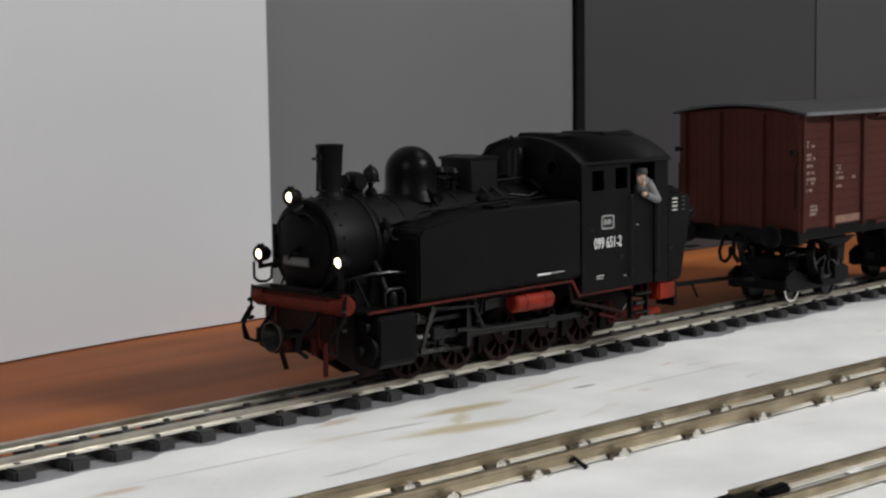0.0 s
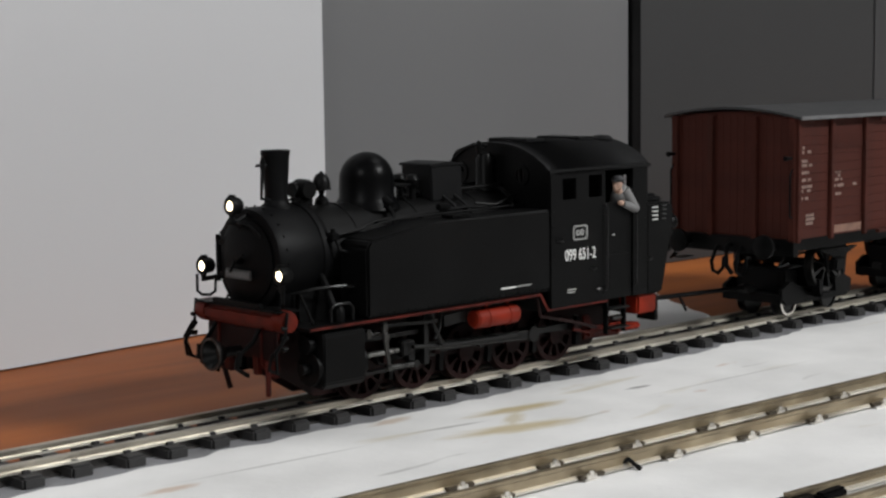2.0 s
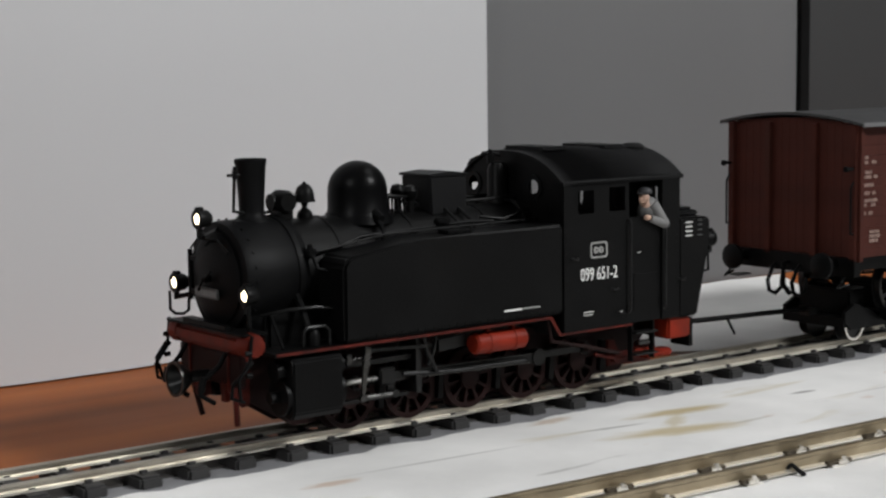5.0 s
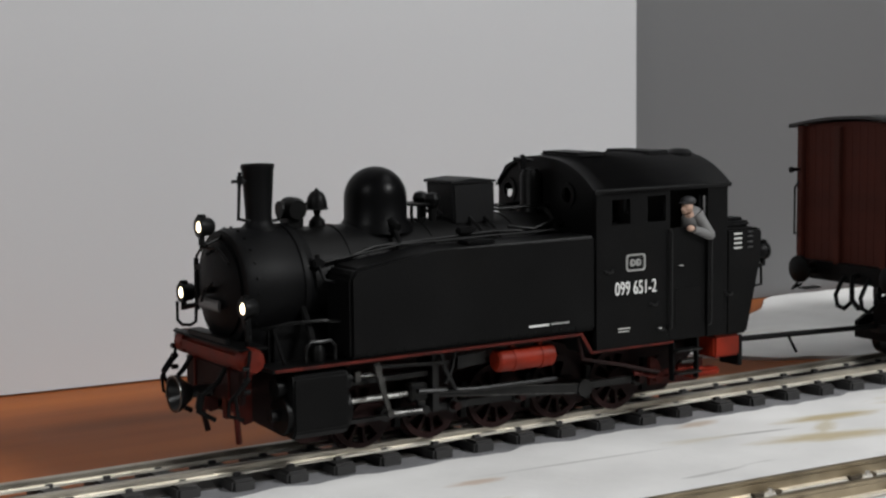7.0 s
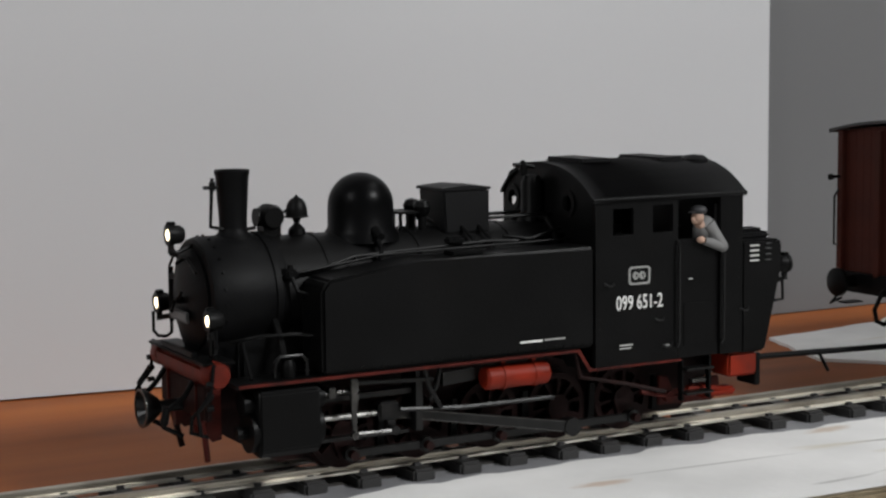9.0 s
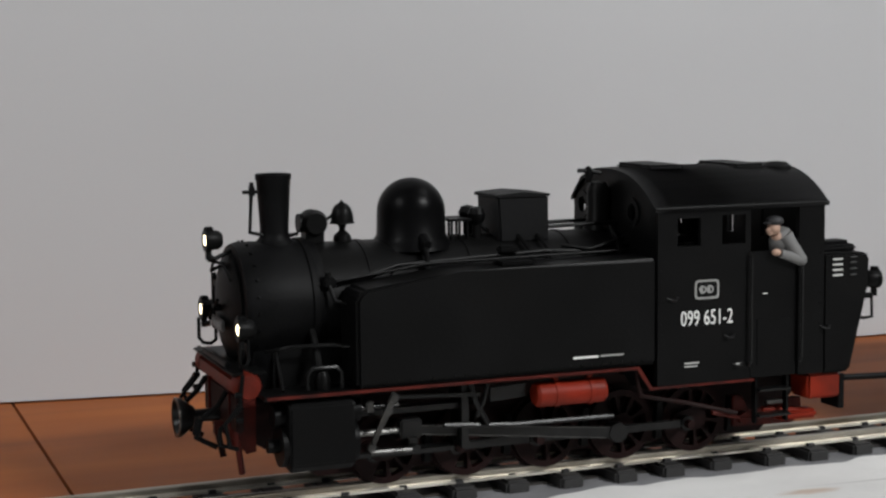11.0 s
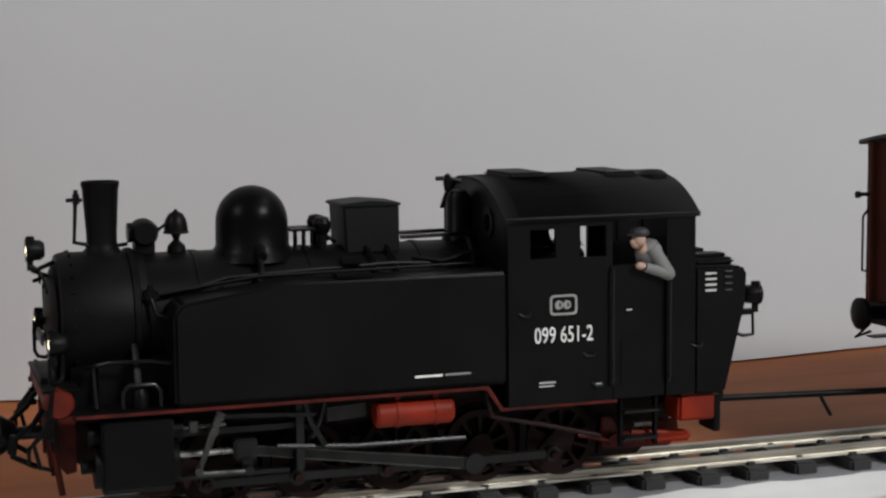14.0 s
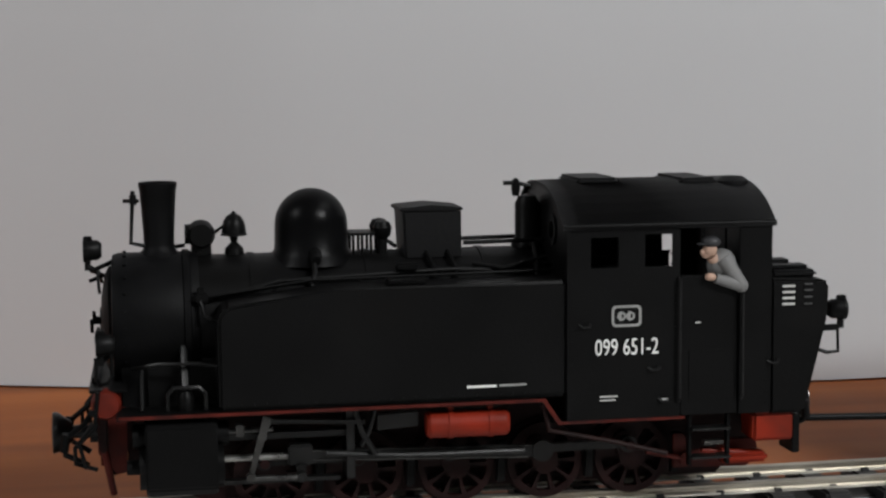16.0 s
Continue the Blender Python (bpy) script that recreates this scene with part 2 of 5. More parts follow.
def wire(bm, pts, r, seg=8):
    """One bent tube through the points."""
    p = [Vector(a) for a in pts]
    runs = [(b - a).normalized() for a, b in zip(p, p[1:])]
    ways = [runs[0]] + [(a + b).normalized() if (a + b).length > 0.1 else b for a, b in zip(runs, runs[1:])] + [runs[-1]]
    q, last, rings = ways[0].to_track_quat("Z", "Y"), ways[0], []
    for at, way in zip(p, ways):
        q, last = last.rotation_difference(way) @ q, way
        rings.append([bm.verts.new(at + q @ Vector((r * math.cos(2 * math.pi * i / seg), r * math.sin(2 * math.pi * i / seg), 0))) for i in range(seg)])
    for u, v in zip(rings, rings[1:]):
        for i in range(seg):
            bm.faces.new((u[i], u[(i + 1) % seg], v[(i + 1) % seg], v[i]))
    bm.faces.new(rings[0][::-1])
    bm.faces.new(rings[-1])


def lathe(bm, profile, origin=(0, 0, 0), axis="z", seg=32):
    """profile: (radius, height) pairs; closes at radius 0."""
    o, rings = Vector(origin), []
    for r, h in profile:
        ring = []
        for i in range(seg if r > 1e-6 else 1):
            a = 2 * math.pi * i / seg
            u, v = r * math.cos(a), r * math.sin(a)
            ring.append(bm.verts.new(o + Vector({"z": (u, v, h), "x": (h, u, v), "y": (u, h, v)}[axis])))
        rings.append(ring)
    for p, q in zip(rings, rings[1:]):
        for i in range(seg):
            j = (i + 1) % seg
            a = [p[i % len(p)], p[j % len(p)], q[j % len(q)], q[i % len(q)]]
            a = list(dict.fromkeys(a))
            if len(a) > 2:
                bm.faces.new(a)


def prism(bm, pts, y0, y1, axis="y", bevel=0.0):
    """Extrude a closed outline: in x,z along y, in y,z along x, or in x,y along z."""
    put = {"y": lambda a, b, d: (a, d, b), "x": lambda a, b, d: (d, a, b), "z": lambda a, b, d: (a, b, d)}[axis]
    r0, r1 = [[bm.verts.new(put(a, b, d)) for a, b in pts] for d in (y0, y1)]
    n = len(pts)
    fs = [bm.faces.new((r0[i], r0[(i + 1) % n], r1[(i + 1) % n], r1[i])) for i in range(n)] + [bm.faces.new(r0[::-1]), bm.faces.new(r1)]
    if bevel:
        bmesh.ops.bevel(bm, geom=list({e for f in fs for e in f.edges}), offset=bevel, segments=2, affect="EDGES")


def mesh_of(name, bm, mats, smooth=True):
    bmesh.ops.recalc_face_normals(bm, faces=bm.faces)
    for v in bm.verts:
        v.co *= K
    me = bpy.data.meshes.new(name)
    bm.to_mesh(me)
    bm.free()
    for m in mats if isinstance(mats, (list, tuple)) else [mats]:
        me.materials.append(m)
    if smooth:
        me.shade_smooth()
        me.set_sharp_from_angle(angle=radians(35))
    return me


def part(name, bm, mat, parent=None, label="", at=(0, 0, 0)):
    ob = new(name, mesh_of(name, bm, mat))
    ob.location = Vector(at) * K
    ob.parent = parent
    return tagged(ob, label)


def same_part(ob, parent, at, name=None):
    """Another part on the same mesh."""
    o = new(name or ob.name.split(".")[0], ob.data)
    o.location, o.parent = Vector(at) * K, parent
    return o


def setting(name, bm, mat, label, category):
    return tagged(part(name, bm, mat), label, category, kind="structure")


def letters(text, size, mat, parent, at, turn=(90, 0, 0), name="lettering", depth=0.006, squeeze=1.0):
    """Built-in font turned into a mesh; at is its centre."""
    cu = bpy.data.curves.new(name, "FONT")
    cu.body, cu.size, cu.align_x, cu.align_y, cu.extrude, cu.resolution_u = text, size * K, "CENTER", "CENTER", depth * K, 3
    tmp = new("tmp", cu)
    me = bpy.data.meshes.new_from_object(tmp.evaluated_get(bpy.context.evaluated_depsgraph_get()))
    bpy.data.objects.remove(tmp)
    me.materials.clear()
    for v in me.vertices:
        v.co.x *= squeeze
    me.materials.append(mat)
    ob = new(name, me)
    ob.matrix_world = pose(at[0] * K, at[1] * K, at[2] * K, *turn)
    ob.parent = parent
    return ob


B = bmesh.new
GROUND = -0.27  # level of the board under the sleepers; rail tops are at 0


# ---- the table, backdrop and room ----
def table_and_room():
    bm = B()
    box(bm, -60, 2.6, -25, 30, GROUND - 1.0, GROUND)
    g = setting("ground", bm, BOARD, "orange-brown wooden layout board with dark grain", "board")
    bm = B()
    box(bm, 2.64, 110, -25, 30, GROUND - 1.0, GROUND)
    part("board", bm, BOARD, g)
    # bent light panel behind the track
    line = [(-40, 22), (-20, 14.6), (-9, 10.9), (-3.5, 8.95), (-1, 8.1), (1, 7.34), (2.6, 6.98), (5.4, 6.6), (7.5, 6.36), (10, 6.17), (11.5, 6.2), (13, 6.34), (14.6, 6.58), (16.3, 6.74), (19.36, 6.78)]
    bm = B()
    prism(bm, line + [(x, y + 0.28) for x, y in line[::-1]], GROUND + 0.03, 60, axis="z")
    setting("wall_backdrop", bm, WALL_LIGHT, "smooth light grey backdrop panel gently bent behind the track", "wall")
    bm = B()
    box(bm, 19.36, 28.37, 7.08, 7.4, GROUND - 0.01, 60, 0.03)
    setting("wall_grey_panel", bm, WALL_MID, "flat mid-grey panel standing behind the track", "wall")
    bm = B()
    box(bm, 28.37, 28.7, 7.0, 7.4, GROUND - 0.01, 60, 0.02)
    setting("trim_black_strip", bm, BLACK, "narrow black upright strip between two grey panels", "trim")
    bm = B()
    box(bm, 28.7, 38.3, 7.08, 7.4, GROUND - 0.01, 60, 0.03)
    setting("wall_dark_panel", bm, WALL_DARK, "flat grey panel with shade put into its dark colour", "wall")
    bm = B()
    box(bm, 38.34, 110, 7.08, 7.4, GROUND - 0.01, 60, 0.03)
    setting("wall_far_panel", bm, WALL_FAR, "flat grey far panel with shade put into its colour", "wall")
    for x in (-55, 22, 105):
        for y in (-23, 28):
            bm = B()
            box(bm, x - 1.2, x + 1.2, y - 1.2, y + 1.2, -40, GROUND - 1.0, 0.1)
            part("leg", bm, BOARD, g)
    # unseen room round the table, painted dark to hold down bounced light
    x0, x1, y0, y1, z0, z1 = -90, 115, -110, 35, -40, 82
    for name, b in (("wall_west", (x0 - 4, x0, y0, y1, z0, z1)), ("wall_east", (x1, x1 + 4, y0, y1, z0, z1)), ("wall_south", (x0, x1, y0 - 4, y0, z0, z1)), ("wall_north", (x0, x1, y1, y1 + 4, z0, z1))):
        bm = B()
        box(bm, *b)
        setting(name, bm, ROOM_PAINT, "plain dark painted room wall, unseen, limiting bounced light", "wall")
    bm = B()
    box(bm, x0, x1, y0, y1, z0 - 4, z0)
    setting("floor", bm, ROOM_FLOOR, "plain grey carpeted room floor", "floor")
    bm = B()
    box(bm, x0, x1, y0, y1, z1, z1 + 4)
    setting("ceiling", bm, ROOM_PAINT, "plain dark ceiling, unseen, limiting bounced light", "ceiling")


def wavy(pts, step, amp, seed, skip=()):
    """An outline with uneven edges, as brushed-on filler has."""
    out = []
    n = len(pts)
    for i in range(n):
        a, b = Vector(pts[i]), Vector(pts[(i + 1) % n])
        d = b - a
        k = 1 if i in skip else max(1, int(d.length / step))
        nrm = Vector((-d.y, d.x)).normalized()
        for j in range(k):
            p = a + d * j / k
            w = 0 if j == 0 and (i in skip or (i - 1) % n in skip) else amp * noise.noise(Vector((p.x * 0.9, p.y * 1.3, seed))) + 0.4 * amp * noise.noise(Vector((p.x * 3, p.y * 3, seed)))
            out.append(tuple(p + nrm * w))
    return out


def fillers():
    bm = B()
    prism(bm, wavy([(-30, -24.9), (90, -24.9), (90, -0.74), (-30, -0.74)], 0.1, 0.22, 1.0, skip=(0, 1, 3)), GROUND - 0.002, GROUND + 0.05, axis="z")
    setting("ground_filler", bm, PLASTER, "white brushed filler with ochre and grey stains", "ground")
    bm = B()
    prism(bm, wavy([(-30, -0.95), (90, -0.95), (90, -0.25), (-30, -0.25)], 0.3, 0.1, 5.0, skip=(0, 1, 3)), GROUND - 0.003, GROUND + 0.045, axis="z")
    setting("ground_glue", bm, GLUE, "grey glue squeezed out along the sleeper ends", "ground")
    # dark strip between the rails, just above the board
    bm = B()
    prism(bm, wavy([(-30, -0.3), (90, -0.3), (90, 0.62), (-30, 0.62)], 0.3, 0.05, 3.0, skip=(0, 1, 3)), GROUND - 0.004, GROUND + 0.06, axis="z")
    setting("ground_trackbed", bm, TRACKBED, "dark strip of trackbed under the rails", "ground")
    bm = B()
    prism(bm, wavy([(17.3, 3.0), (18.2, 1.9), (20.5, 0.95), (23.6, 0.9), (25.1, 3.5), (27.6, 6.8), (22.9, 6.95), (20.8, 5.35), (17.9, 4.95)], 0.25, 0.16, 8.0), GROUND - 0.002, GROUND + 0.05, axis="z")
    setting("ground_filler_patch", bm, PLASTER, "patch of white filler behind the track", "ground")


def track_thing(name, label, x0, x1, gauge, rail_mat, sleeper_mat, pitch, width, length, base, rail_h, centre, dirn, clips):
    """A straight track: two flat-bottomed rails on separate sleepers, in its own frame along x."""
    t = tagged(new(name), label, "track", group="tracks on the board")
    t.matrix_world = pose(centre[0] * K, centre[1] * K, centre[2] * K, 0, 0, dirn)
    h = rail_h
    head = [(0.018, -0.05), (0.045, -0.035), (0.045, -0.008), (0.03, 0), (-0.03, 0), (-0.045, -0.008), (-0.045, -0.035), (-0.018, -0.05)]
    foot = [(-0.085, -h), (0.085, -h), (0.085, -h + 0.022), (0.018, -h + 0.04), (-0.018, -h + 0.04), (-0.085, -h + 0.022)]
    for y in (-gauge / 2 - 0.04, gauge / 2 + 0.04):
        bm = B()
        prism(bm, [(y + a, b) for a, b in head], x0, x1, axis="x")
        r = part("rail", bm, rail_mat, t)
        bm = B()
        box(bm, x0 + 0.002, x1 - 0.002, y - 0.03, y + 0.03, -h + 0.036, -0.046)
        part("rail_web", bm, rail_mat, r)
        bm = B()
        prism(bm, [(y + a, b) for a, b in foot], x0, x1, axis="x")
        part("rail_foot", bm, RAIL_FOOT, r, "metal foot with its bright reflection put into the colour")
    bm = B()
    box(bm, -width / 2, width / 2, -length / 2, length / 2, base, -h, 0.03)
    for y in (-gauge / 2 - 0.04, gauge / 2 + 0.04):
        for s in (-1, 1):
            box(bm, -0.04, 0.04, y + s * 0.085 - 0.025, y + s * 0.085 + 0.025, -h, -h + 0.035)
    first = None
    n = int((x1 - x0) / pitch)
    for i in range(n):
        x = x0 + (i + 0.5) * pitch + random.uniform(-0.03, 0.03)
        if first is None:
            first = part("sleeper", bm, sleeper_mat, t, at=(x, 0, 0))
            o = first
        else:
            o = same_part(first, t, (x, random.uniform(-0.04, 0.04), 0))
        o.rotation_euler.z = radians(random.uniform(-1.5, 1.5))
    if clips:
        bm = B()
        box(bm, -0.08, 0.08, -0.03, 0.04, -h, -h + 0.06, 0.015)
        rod(bm, (0, -0.01, -h + 0.05), (0, -0.01, -h + 0.1), 0.03)
        first = None
        plate = B()
        box(plate, -0.2, 0.2, -0.06, 0.02, -h - 0.001, -h + 0.05, 0.012)
        plate = part("tie_plate", plate, RAIL_WEB, t, "tarnished brown tie plate", at=(x0 + 0.5 * pitch, -gauge / 2 - 0.105, 0))
        for i in range(n):
            x = x0 + (i + 0.5) * pitch
            for y in (-gauge / 2 - 0.105, gauge / 2 - 0.025):
                if i or y > 0:
                    same_part(plate, t, (x, y, 0))
            for y in (-gauge / 2 - 0.17, gauge / 2 - 0.09):
                if first is None:
                    first = part("rail_clip", bm, PALE_METAL, t, "bright metal rail clip", at=(x, y, 0))
                else:
                    same_part(first, t, (x + random.uniform(-0.05, 0.05), y, 0))
    return t


def tracks():
    track_thing("railway_track", "narrow-gauge model track with bright rails on dark sleepers", -40, 90, 0.59, RAIL_STEEL, SLEEPER, 0.64, 0.28, 1.24, GROUND - 0.015, 0.105, (0.07, 0.05, 0.015), 0, False)
    track_thing("railway_track", "spare model track with tarnished brassy rails on white-painted sleepers", -26, 60, 0.56, RAIL_BROWN, PLASTER, 1.38, 0.3, 0.98, GROUND + 0.03, 0.175, (14.0, -4.42, -0.02), -2.6, True)
    track_thing("railway_track", "short spare model track with dull rails and a black end piece", 0, 60, 0.4, RAIL_BROWN, PLASTER, 1.38, 0.3, 0.9, GROUND + 0.03, 0.13, (14.0, -7.28, -0.06), -4.5, False)
    bm = B()
    box(bm, -0.35, 0.25, -0.25, 0.3, GROUND + 0.05, GROUND + 0.16, 0.03)
    box(bm, 0.1, 0.55, -0.12, 0.02, GROUND + 0.1, GROUND + 0.22, 0.03)
    tagged(part("track_end", bm, BLACK, at=(14.1, -7.25, 0)), "small black plastic piece at the end of a track", "track part")
    bm = B()
    wire(bm, [(0, 0, GROUND + 0.12), (0.07, -0.06, GROUND + 0.16), (0.12, -0.2, GROUND + 0.06)], 0.03)
    tagged(part("wire_end", bm, BLACK, at=(14.1, -4.74, 0)), "short black wire end beside a rail clip", "wire")


# ---- the locomotive; its front points to -x ----
AXLES = (-1.6, -0.67, 0.27, 1.2, 2.13)
CRANK, WHEEL_R = 0.2, 0.394
ROD = 2.45  # length of the connecting rod
MOVERS = []  # (object, kind, data) keyed in motions()


def lamp(parent, at, lit, facing=-1, name="headlight"):
    bm = B()
    s = facing
    lathe(bm, [(0, 0.14 * -s), (0.07, 0.14 * -s), (0.1, 0.1 * -s), (0.105, 0), (0.115, 0.0), (0.115, 0.04 * s), (0.07, 0.04 * s), (0.066, 0.015 * s)], axis="x", seg=20)
    box(bm, -0.04, 0.05, -0.035, 0.035, 0.09, 0.14, 0.01)
    box(bm, -0.03, 0.03, -0.02, 0.02, -0.2, -0.09)
    body = part(name, bm, BLACK, parent, "black lamp housing with a lit lens" if lit else "black lamp housing", at=at)
    bm = B()
    lathe(bm, [(0.068, 0.018 * s), (0.055, 0.035 * s), (0, 0.042 * s)], axis="x", seg=16)
    part("lens", bm, LENS if lit else GREY_LENS, body, "warm white glowing lens" if lit else "pale unlit lens")
    return body


def spoked_wheel(bm, r, spokes, y0, y1, hub=0.1, crank=0.0, side=-1):
    """A wheel about the y axis at the origin in one piece: hub, spokes, rim; then flange, crank and balance weight."""
    n = spokes * 4
    radii = (0.02, hub, r - 0.07, r)
    ys = (y0, y1)
    grid = {}

    def vert(i, j, k):
        key = (i, j % n, k)
        if key not in grid:
            a = 2 * math.pi * (j % n) / n
            grid[key] = bm.verts.new((radii[i] * math.cos(a), ys[k], radii[i] * math.sin(a)))
        return grid[key]

    def filled(i, j):
        return 0 <= i < 3 and (i != 1 or j % 4 == 0 or (crank and n * 0.62 < j % n < n * 0.88))

    for i in range(3):
        for j in range(n):
            if not filled(i, j):
                continue
            for k in (0, 1):
                bm.faces.new((vert(i, j, k), vert(i, j + 1, k), vert(i + 1, j + 1, k), vert(i + 1, j, k)))
            for i2, j2, e in ((i - 1, j, ((i, j), (i, j + 1))), (i + 1, j, ((i + 1, j), (i + 1, j + 1))), (i, j - 1, ((i, j), (i + 1, j))), (i, j + 1, ((i, j + 1), (i + 1, j + 1)))):
                if not filled(i2, j2 % n):
                    (p, q), (u, v) = e
                    bm.faces.new((vert(p, q, 0), vert(u, v, 0), vert(u, v, 1), vert(p, q, 1)))
    lathe(bm, [(r - 0.02, y1), (r + 0.035, y1), (r + 0.035, y1 - side * 0.02), (r - 0.02, y1 - side * 0.02)], axis="y", seg=28)
    if crank:
        prism(bm, [(0.14 * math.cos(a), -0.14 * math.sin(a)) if i < 8 else (0.1 * math.cos(a), -crank + -0.1 * math.sin(a)) for i, a in enumerate([math.pi + math.pi * k / 7 for k in range(8)] + [math.pi * k / 7 for k in range(8)])], y0 - side * 0.005, y0 + side * 0.05)


def locomotive():
    L = tagged(new("steam_locomotive"), "black model tank locomotive with red frame and lit headlights", "locomotive")
    # boiler and smokebox
    bm = B()
    lathe(bm, [(0, -2.3), (0.63, -2.3), (0.63, 1.3), (0, 1.3)], (0, 0, 1.95), "x", 40)
    boiler = part("boiler", bm, BLACK, L)
    for x in (-1.75, -0.6, 0.6):
        bm = B()
        lathe(bm, [(0.63, x - 0.03), (0.642, x - 0.03), (0.642, x + 0.03), (0.63, x + 0.03)], (0, 0, 1.95), "x", 40)
        part("boiler_band", bm, BLACK, boiler)
    bm = B()
    lathe(bm, [(0, -2.28), (0.66, -2.28), (0.67, -2.3), (0.67, -3.06), (0.65, -3.12), (0.58, -3.13), (0, -3.13)], (0, 0, 1.95), "x", 40)
    for i in range(24):
        a = 2 * math.pi * i / 24
        rod(bm, (-3.0, 0.672 * math.cos(a), 1.95 + 0.672 * math.sin(a)), (-3.0, 0.69 * math.cos(a), 1.95 + 0.69 * math.sin(a)), 0.018, seg=6)
    lathe(bm, [(0.67, -2.36), (0.69, -2.37), (0.69, -2.43), (0.67, -2.44)], (0, 0, 1.95), "x", 40)
    prism(bm, [(-0.45, 1.12), (0.45, 1.12), (0.55, 1.6), (-0.55, 1.6)], -3.05, -2.3, axis="x")
    part("smokebox", bm, SMOKEBOX, L, "sooty black smokebox")
    bm = B()
    lathe(bm, [(0.54, -3.13), (0.54, -3.16), (0.45, -3.2), (0.25, -3.235), (0, -3.245)], (0, 0, 1.95), "x", 36)
    rod(bm, (-3.23, 0, 1.95), (-3.33, 0, 1.95), 0.04)
    wire(bm, [(-3.31, 0, 1.95), (-3.31, -0.14, 2.05)], 0.018)
    wire(bm, [(-3.34, 0, 1.95), (-3.34, 0.1, 1.82)], 0.018)
    for z in (1.75, 2.15):
        box(bm, -3.2, -3.15, 0.15, 0.56, z - 0.03, z + 0.03)
    rod(bm, (-3.18, 0.56, 1.65), (-3.18, 0.56, 2.25), 0.03)
    door = part("smokebox_door", bm, SMOKEBOX, L)
    bm = B()
    wire(bm, [(-3.24, -0.42, 2.28), (-3.26, -0.2, 2.42), (-3.26, 0.2, 2.42), (-3.24, 0.42, 2.28)], 0.016)
    part("handrail", bm, BLACK, door)
    bm = B()
    box(bm, -3.3, -3.27, -0.26, 0.26, 1.73, 1.85, 0.008)
    box(bm, -3.27, -3.2, -0.05, 0.05, 1.76, 1.82)
    plate = part("number_plate", bm, PLATE, L, "grey plate with worn raised figures")
    bm = B()
    for i in range(8):
        y = -0.22 + i * 0.062
        box(bm, -3.308, -3.3, y - 0.02, y + 0.02, 1.755, 1.825)
    part("plate_bar", bm, PLATE_BAR, plate)
    # chimney
    bm = B()
    lathe(bm, [(0.26, 2.54), (0.2, 2.61), (0.16, 2.65), (0.15, 2.7), (0.152, 2.8), (0.18, 3.25), (0.19, 3.27), (0.19, 3.31), (0.182, 3.32), (0.155, 3.31), (0.14, 2.9), (0, 2.9)], (-2.655, 0, 0))
    part("chimney", bm, SMOKEBOX, L)
    bm = B()
    wire(bm, [(-2.9, -0.05, 3.24), (-2.93, -0.05, 2.72), (-2.76, -0.05, 2.68)], 0.022)
    wire(bm, [(-3.0, -0.05, 3.14), (-2.84, -0.05, 3.14)], 0.02)
    rod(bm, (-2.9, -0.05, 3.1), (-2.9, -0.05, 3.2), 0.035)
    part("chimney_pipe", bm, BLACK, L)
    # turbo generator
    bm = B()
    lathe(bm, [(0, -0.17), (0.11, -0.17), (0.14, -0.1), (0.14, 0.06), (0.09, 0.1), (0.09, 0.2), (0, 0.2)], (-2.24, 0, 2.79), "y", 20)
    lathe(bm, [(0, -0.16), (0.1, -0.16), (0.1, 0.0), (0.06, 0.12), (0, 0.12)], (-2.24, 0, 2.79), "x", 16)
    box(bm, -2.34, -2.14, -0.1, 0.1, 2.58, 2.7)
    wire(bm, [(-2.4, 0, 2.68), (-2.55, 0, 2.66)], 0.02)
    wire(bm, [(-2.1, 0, 2.8), (-2.02, 0, 2.86), (-1.98, 0, 2.8)], 0.018)
    part("generator", bm, BLACK, L)
    bm = B()
    lathe(bm, [(0, 3.02), (0.02, 3.0), (0.03, 2.985), (0.07, 2.965), (0.1, 2.92), (0.118, 2.86), (0.122, 2.79), (0.138, 2.77), (0.12, 2.765), (0, 2.78)], (-1.91, 0, 0), seg=20)
    lathe(bm, [(0.05, 2.76), (0.03, 2.7), (0.09, 2.64), (0.1, 2.58)], (-1.91, 0, 0), seg=14)
    part("bell", bm, BLACK, L)
    bm = B()
    dome = [(0.46, 2.47), (0.42, 2.55), (0.375, 2.62), (0.37, 2.86)] + [(0.37 * math.cos(a), 2.86 + 0.37 * math.sin(a)) for a in [math.pi / 2 * k / 10 for k in range(1, 11)]]
    dome[-1] = (0, 3.23)
    lathe(bm, dome, (-1.13, 0, 0), seg=44)
    part("steam_dome", bm, DOME_BLACK, L, "smooth black dome with a soft sheen")
    bm = B()
    box(bm, -0.76, -0.5, -0.2, 0.2, 2.75, 2.775)
    platform = part("valve_platform", bm, BLACK, L)
    for x in (-0.72, -0.63, -0.54):
        for y in (-0.16, 0.16):
            bm = B()
            rod(bm, (x, y, 2.55), (x, y, 2.76), 0.016, seg=6)
            part("post", bm, BLACK, platform)
    for y in (-0.13, 0.13):
        bm = B()
        lathe(bm, [(0.05, 2.55), (0.05, 2.7), (0.085, 2.74), (0.1, 2.82), (0.07, 2.88), (0, 2.9)], (-0.42, y, 0), seg=14)
        wire(bm, [(-0.42, y, 2.72), (-0.28, y, 2.62)], 0.02)
        part("safety_valve", bm, BLACK, L)
    bm = B()
    prism(bm, [(-0.21, 2.5), (0.37, 2.5), (0.37, 3.0), (-0.235, 3.0)], -0.3, 0.3, bevel=0.02)
